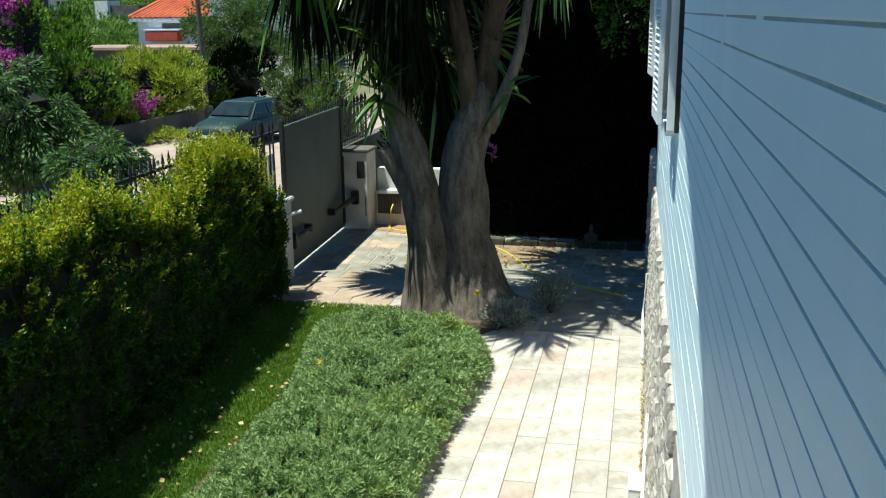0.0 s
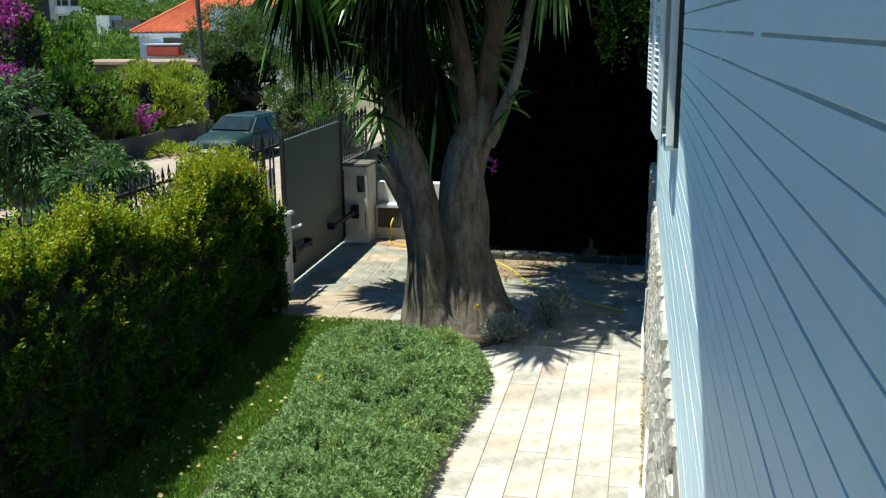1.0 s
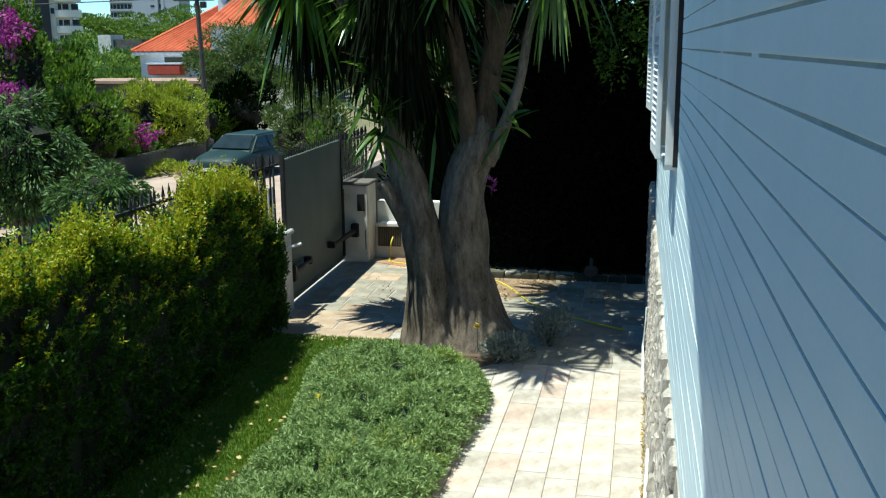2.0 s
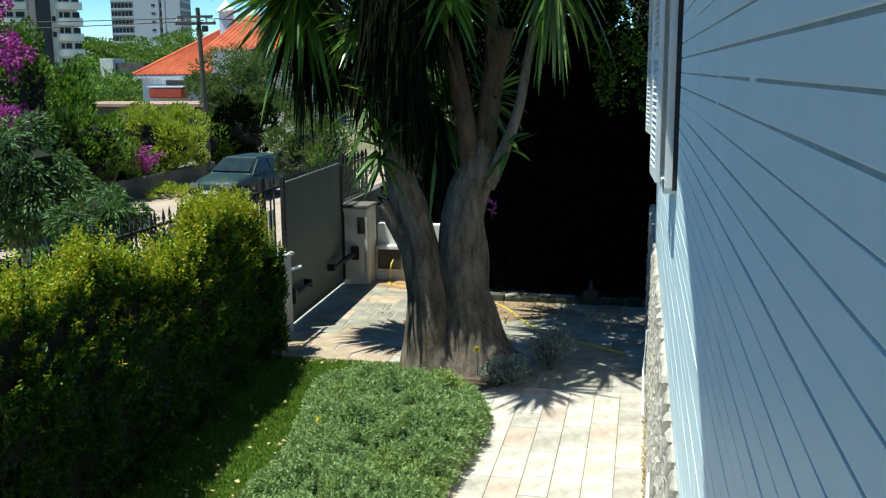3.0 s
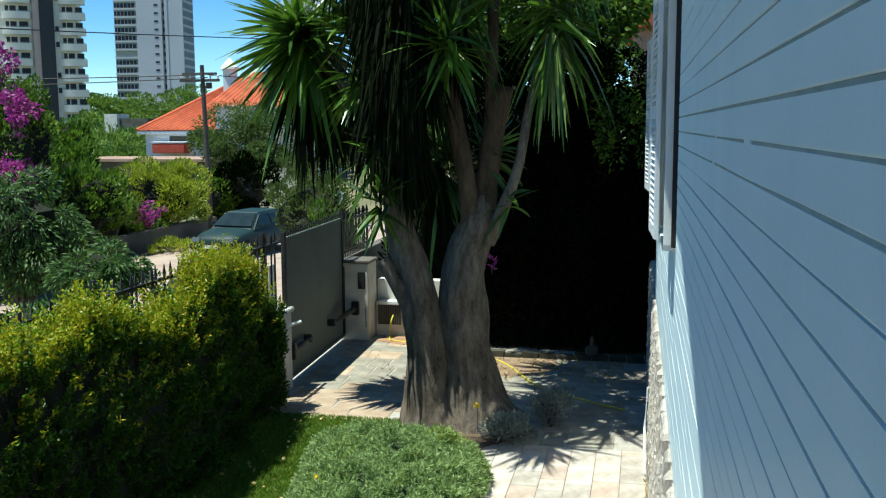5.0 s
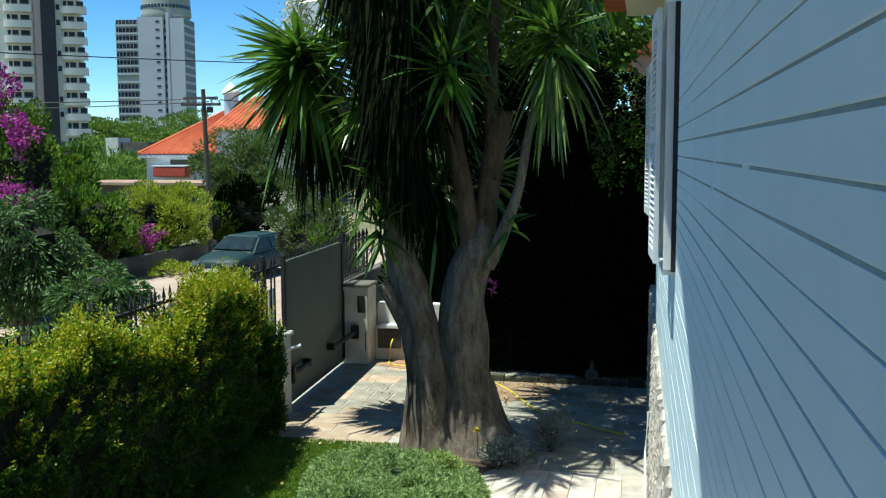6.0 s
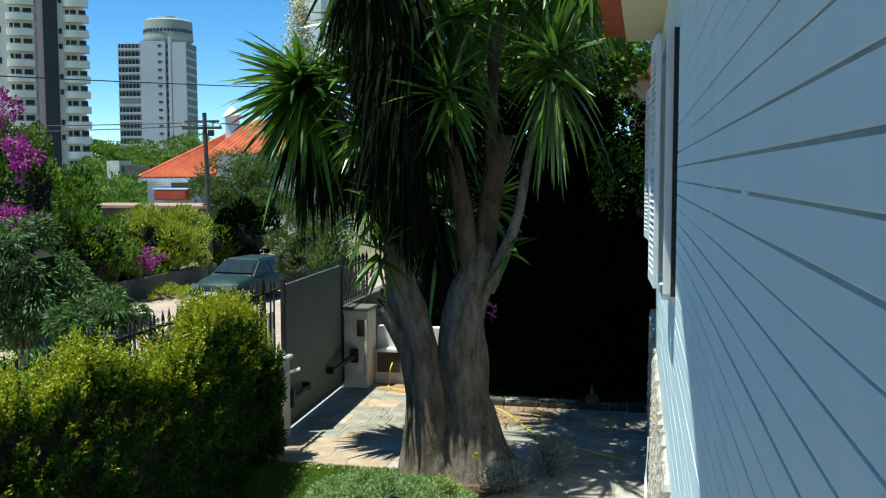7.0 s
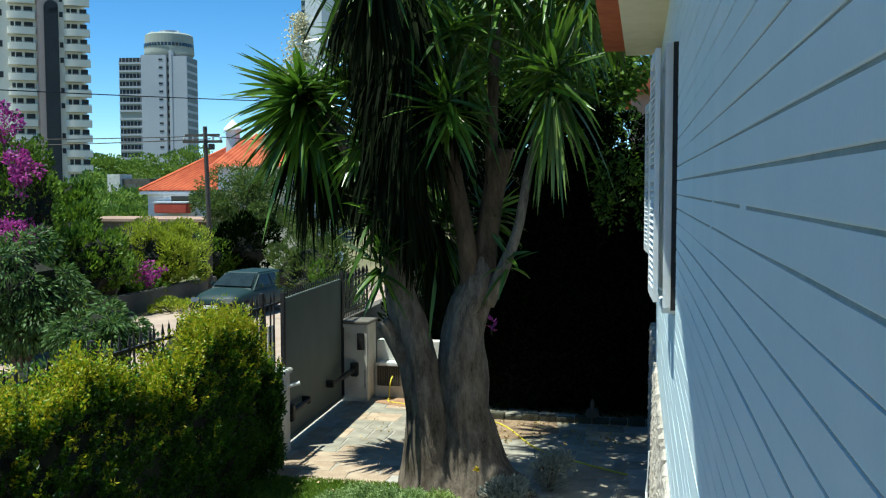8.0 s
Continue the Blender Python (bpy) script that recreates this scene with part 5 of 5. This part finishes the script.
# ---- things along the plinth ----
mb = thing("meter_box", "small white box standing by the plinth", "box", (0.05, 7.75, 0))
part("body", slab((-0.05, -0.40, 0.0), (0.05, -0.08, 0.12), 0.008), TRIM, mb)
part("lid", slab((-0.055, -0.405, 0.12), (0.055, -0.075, 0.135), 0.006), TRIM, mb)
dp = thing("white_pipe", "thin white pipe leaning on the stone plinth", "pipe", (0.11, 7.2, 0.0))
part("pipe", tube([(0.0, 0.0, 0.0), (0.015, 0.45, 0.32), (0.03, 0.75, 0.55)], [0.016, 0.016, 0.016], 8), TRIM, dp)
cd = thing("white_conduit", "white conduit fixed to the stone plinth", "pipe", (0.12, 11.5, 0.35))
part("pipe", tube([(-0.03, -1.6, 0.0), (-0.03, 0.0, 0.0), (0.0, 0.05, 0.5)], [0.014, 0.014, 0.014], 8), TRIM, cd)
pl = thing("plinth_weeds", "tiny yellow weeds along the plinth base", "weeds", (0.12, 9.0, 0), kind="stuff")
_r = np.random.default_rng(6)
wy = np.concatenate([_r.uniform(-2.0, 2.2, 260), _r.normal(-0.9, 0.15, 120), _r.normal(0.3, 0.3, 120)])
wp = np.stack([_r.normal(0.0, 0.012, 500), wy, _r.uniform(0.0, 0.03, 500)], 1)
leaves("tuft", wp, _r.normal(size=(500, 3)) + np.array([-0.4, 0, 1.0]), 0.035, 0.02, FALLEN, pl, _r)

tagged(part("bare_earth", prism([(-4.75, 17.46), (-4.9, 17.0), (-4.3, 16.75), (-3.7, 16.9), (-3.6, 17.3)], -0.01, 0.009), mat("orange_earth", (0.24, 0.13, 0.07), (0.40, 0.24, 0.14), 5, 40, 0.95, 0.5)), "patch of orange earth by the wall", "earth", kind="structure")
tagged(part("bare_earth_by_kerb", prism([(-2.75, 16.12), (-1.4, 16.12), (-1.3, 15.5), (-1.7, 15.0), (-2.2, 14.85), (-2.6, 15.2)], -0.01, 0.010), mat("dry_litter_earth", (0.16, 0.10, 0.06), (0.34, 0.24, 0.15), 5, 40, 0.95, 0.5)), "dry earth and leaf litter before the kerb", "earth", kind="structure")
_r = np.random.default_rng(15)
dl = np.stack([_r.uniform(-5.0, -3.0, 90), _r.uniform(13.2, 17.2, 90), np.full(90, 0.02)], 1)
tagged(leaves("fallen_leaf", dl, _r.normal(0, 1, (90, 3)) * np.array([1, 1, 0.2]), 0.05, 0.03, FALLEN, None, _r), "dry yellow leaves fallen on the driveway", "fallen leaves", kind="stuff")
lp = np.stack([_r.uniform(-2.9, -0.2, 260), _r.uniform(14.6, 16.1, 260), np.full(260, 0.018)], 1)
tagged(leaves("leaf_litter", lp, _r.normal(0, 1, (260, 3)) * np.array([1, 1, 0.2]), 0.07, 0.04, FALLEN, None, _r), "dry leaves scattered before the kerb", "leaf litter", kind="stuff")

# ---- pieces of the siding, the plinth and the paving ----
def wedge_mesh(a, ln, h, t0, t1, row):
    """A lap board, thin above and thick below, whose lower edge wanders a little."""
    n = max(2, int(ln / 0.35))
    v, f = [], []
    for i in range(n + 1):
        y = ln * i / n
        dz = 0.0022 * noise.noise(Vector(((a + y) * 1.3, row * 3.7, 0.5)))
        dx = 0.0016 * noise.noise(Vector(((a + y) * 1.1, row * 2.9, 7.5)))
        v += [(-t1 + 0.002 + dx, y, dz), (0, y, dz), (0, y, h), (-t0 + dx, y, h + dz * 0.5), (-t1 + dx, y, 0.003 + dz)]
    for i in range(n):
        for k in range(5):
            p, q = 5 * i + k, 5 * i + (k + 1) % 5
            f.append((p, q, q + 5, p + 5))
    f += [(4, 3, 2, 1, 0), tuple(5 * n + k for k in range(5))]
    me = bpy.data.meshes.new("board")
    me.from_pydata(v, [], f)
    me.materials.append(SIDING)
    return me


k, z = 0, SIDE_Z0
rng = random.Random(4)
while z < 5.66:
    cuts = [NEAR, rng.uniform(4.4, 6.4) if k % 2 else rng.uniform(7.9, 9.5), FAR]
    for a, b in zip(cuts, cuts[1:]):
        bo = new("board", wedge_mesh(a, b - a - 0.003, COURSE - 0.0075, 0.0288, 0.0300, k))
        bo.parent = house_wall
        bo.location = (WALLX + 0.02, a, z + 0.005)
        bo.rotation_euler = (radians(rng.uniform(-0.03, 0.03)), 0, 0)
    k += 1
    z += COURSE


# dabs of white filler that bridge a few joints
for y, k, ln in ((3.38, 24, 0.05), (2.36, 24, 0.14), (3.45, 23, 0.07)):
    fz = SIDE_Z0 + COURSE * k
    part("filler", slab((WALLX - 0.0088, y, fz - 0.008), (WALLX + 0.012, y + ln, fz + 0.008)), SIDING, house_wall)


def piece_mesh(name, w, l, h, material, seed, wob=0.0, chip=0.008):
    """A slab of stone with uneven, slightly chamfered edges."""
    r = random.Random(seed)
    def q(a):
        return a + r.uniform(-wob, wob)
    c = [(q(-w / 2), q(-l / 2)), (q(w / 2), q(-l / 2)), (q(w / 2), q(l / 2)), (q(-w / 2), q(l / 2))]
    v = [(x, y, -h) for x, y in c] + [(x, y, -chip) for x, y in c] + [(x - math.copysign(chip, x), y - math.copysign(chip, y), r.uniform(-0.001, 0.001)) for x, y in c]
    f = [(8, 9, 10, 11)]
    for a in (0, 4):
        f += [(a + i, a + (i + 1) % 4, a + 4 + (i + 1) % 4, a + 4 + i) for i in range(4)]
    me = bpy.data.meshes.new(name)
    me.from_pydata(v, [], f)
    me.materials.append(material)
    return me


def find(name):
    return bpy.data.objects[name]


# travertine in columns of mixed lengths
rng = random.Random(12)
base = find("paving_bed")
colw = [0.315, 0.305, 0.305, 0.29, 0.315, 0.31, 0.31]
x = 0.135
for ci, w in enumerate(colw):
    y = 4.0 + rng.uniform(0, 0.5)
    while y < 11.58:
        l = min(rng.choice([0.32, 0.46, 0.46, 0.61, 0.61]), 11.62 - y)
        if l > 0.08:
            p = new("paver", piece_mesh("paver", w - 0.005, l - 0.005, 0.03, PINKTRAV if rng.random() < 0.3 else TRAVERTINE, rng.random(), 0.0, 0.003))
            p.parent, p.location = base, (x - w / 2, y + l / 2, rng.uniform(0.0, 0.003))
        y += l
    x -= w

# slate flags of the driveway
rng = random.Random(13)
base = find("driveway_bed")
y = 11.66
while y < 17.5:
    d = rng.choice([0.42, 0.52, 0.60])
    x = -5.4 + rng.uniform(0, 0.3)
    while x < 0.15:
        w = rng.choice([0.34, 0.45, 0.6, 0.72])
        cx, cy = x + w / 2, y + d / 2
        inside = not (cy < 12.9 and -3.4 < cx < -1.2) and not (cy < 12.25 and cx < -2.2) and cy < 17.45 - 0.18 * (cx + 5.4) and cx < 0.0
        if inside:
            warm = cx < -2.6 and cy < 14.2 + 0.6 * math.sin(cx * 3) or rng.random() < (0.22 if cx < -2.0 else 0.10)
            p = new("flagstone", piece_mesh("flagstone", w - 0.016, d - 0.016, 0.03, WARMSLATE if warm else SLATE, rng.random(), 0.014))
            p.parent, p.location = base, (cx, cy, rng.uniform(0.0, 0.004))
            p.rotation_euler = (0, 0, radians(rng.uniform(-1.5, 1.5)))
        x += w
    y += d

# rubble stones of the plinth
def rubble_mesh(w, h, seed):
    r = random.Random(seed)
    n = 7
    ring = []
    for k in range(n):
        a = 2 * math.pi * (k + r.uniform(-0.25, 0.25)) / n
        q = 1 / max(abs(math.cos(a)) / (w / 2), abs(math.sin(a)) / (h / 2))
        q = min(q, math.hypot(w, h) / 2.25) * r.uniform(0.86, 1.02)
        ring.append((math.cos(a) * q, math.sin(a) * q))
    v = [(0.05, y, z) for y, z in ring] + [(-0.012, y * 0.94, z * 0.94) for y, z in ring] + [(-0.034 + r.uniform(-0.012, 0.012), y * 0.7, z * 0.7) for y, z in ring]
    f = []
    for a in (0, n):
        f += [(a + i, a + n + i, a + n + (i + 1) % n, a + (i + 1) % n) for i in range(n)]
    f.append(tuple(range(3 * n - 1, 2 * n - 1, -1)))
    me = bpy.data.meshes.new("stone")
    me.from_pydata(v, [], f)
    me.materials.append(STONE)
    return me


rng = random.Random(14)
base = find("plinth")
rub = [rubble_mesh(w, h, i) for i, (w, h) in enumerate([(0.30, 0.17), (0.22, 0.16), (0.38, 0.18), (0.26, 0.14), (0.18, 0.17), (0.34, 0.15)])]
dims = [0.30, 0.22, 0.38, 0.26, 0.18, 0.34]
z = 0.06
row = 0
while z < SIDE_Z0 - 0.06:
    y = 4.6 + rng.uniform(0, 0.3)
    while y < 16.0:
        i = rng.randrange(6)
        s = new("stone", rub[i])
        s.parent, s.location = base, (batter(z) - 0.006 - 0.0058 * y * z / SIDE_Z0, y + dims[i] / 2, z + rng.uniform(-0.01, 0.01))
        s.rotation_euler = (radians(rng.uniform(-8, 8)), math.atan(BATTER), 0)
        y += dims[i] + 0.015
    z += 0.165
    row += 1
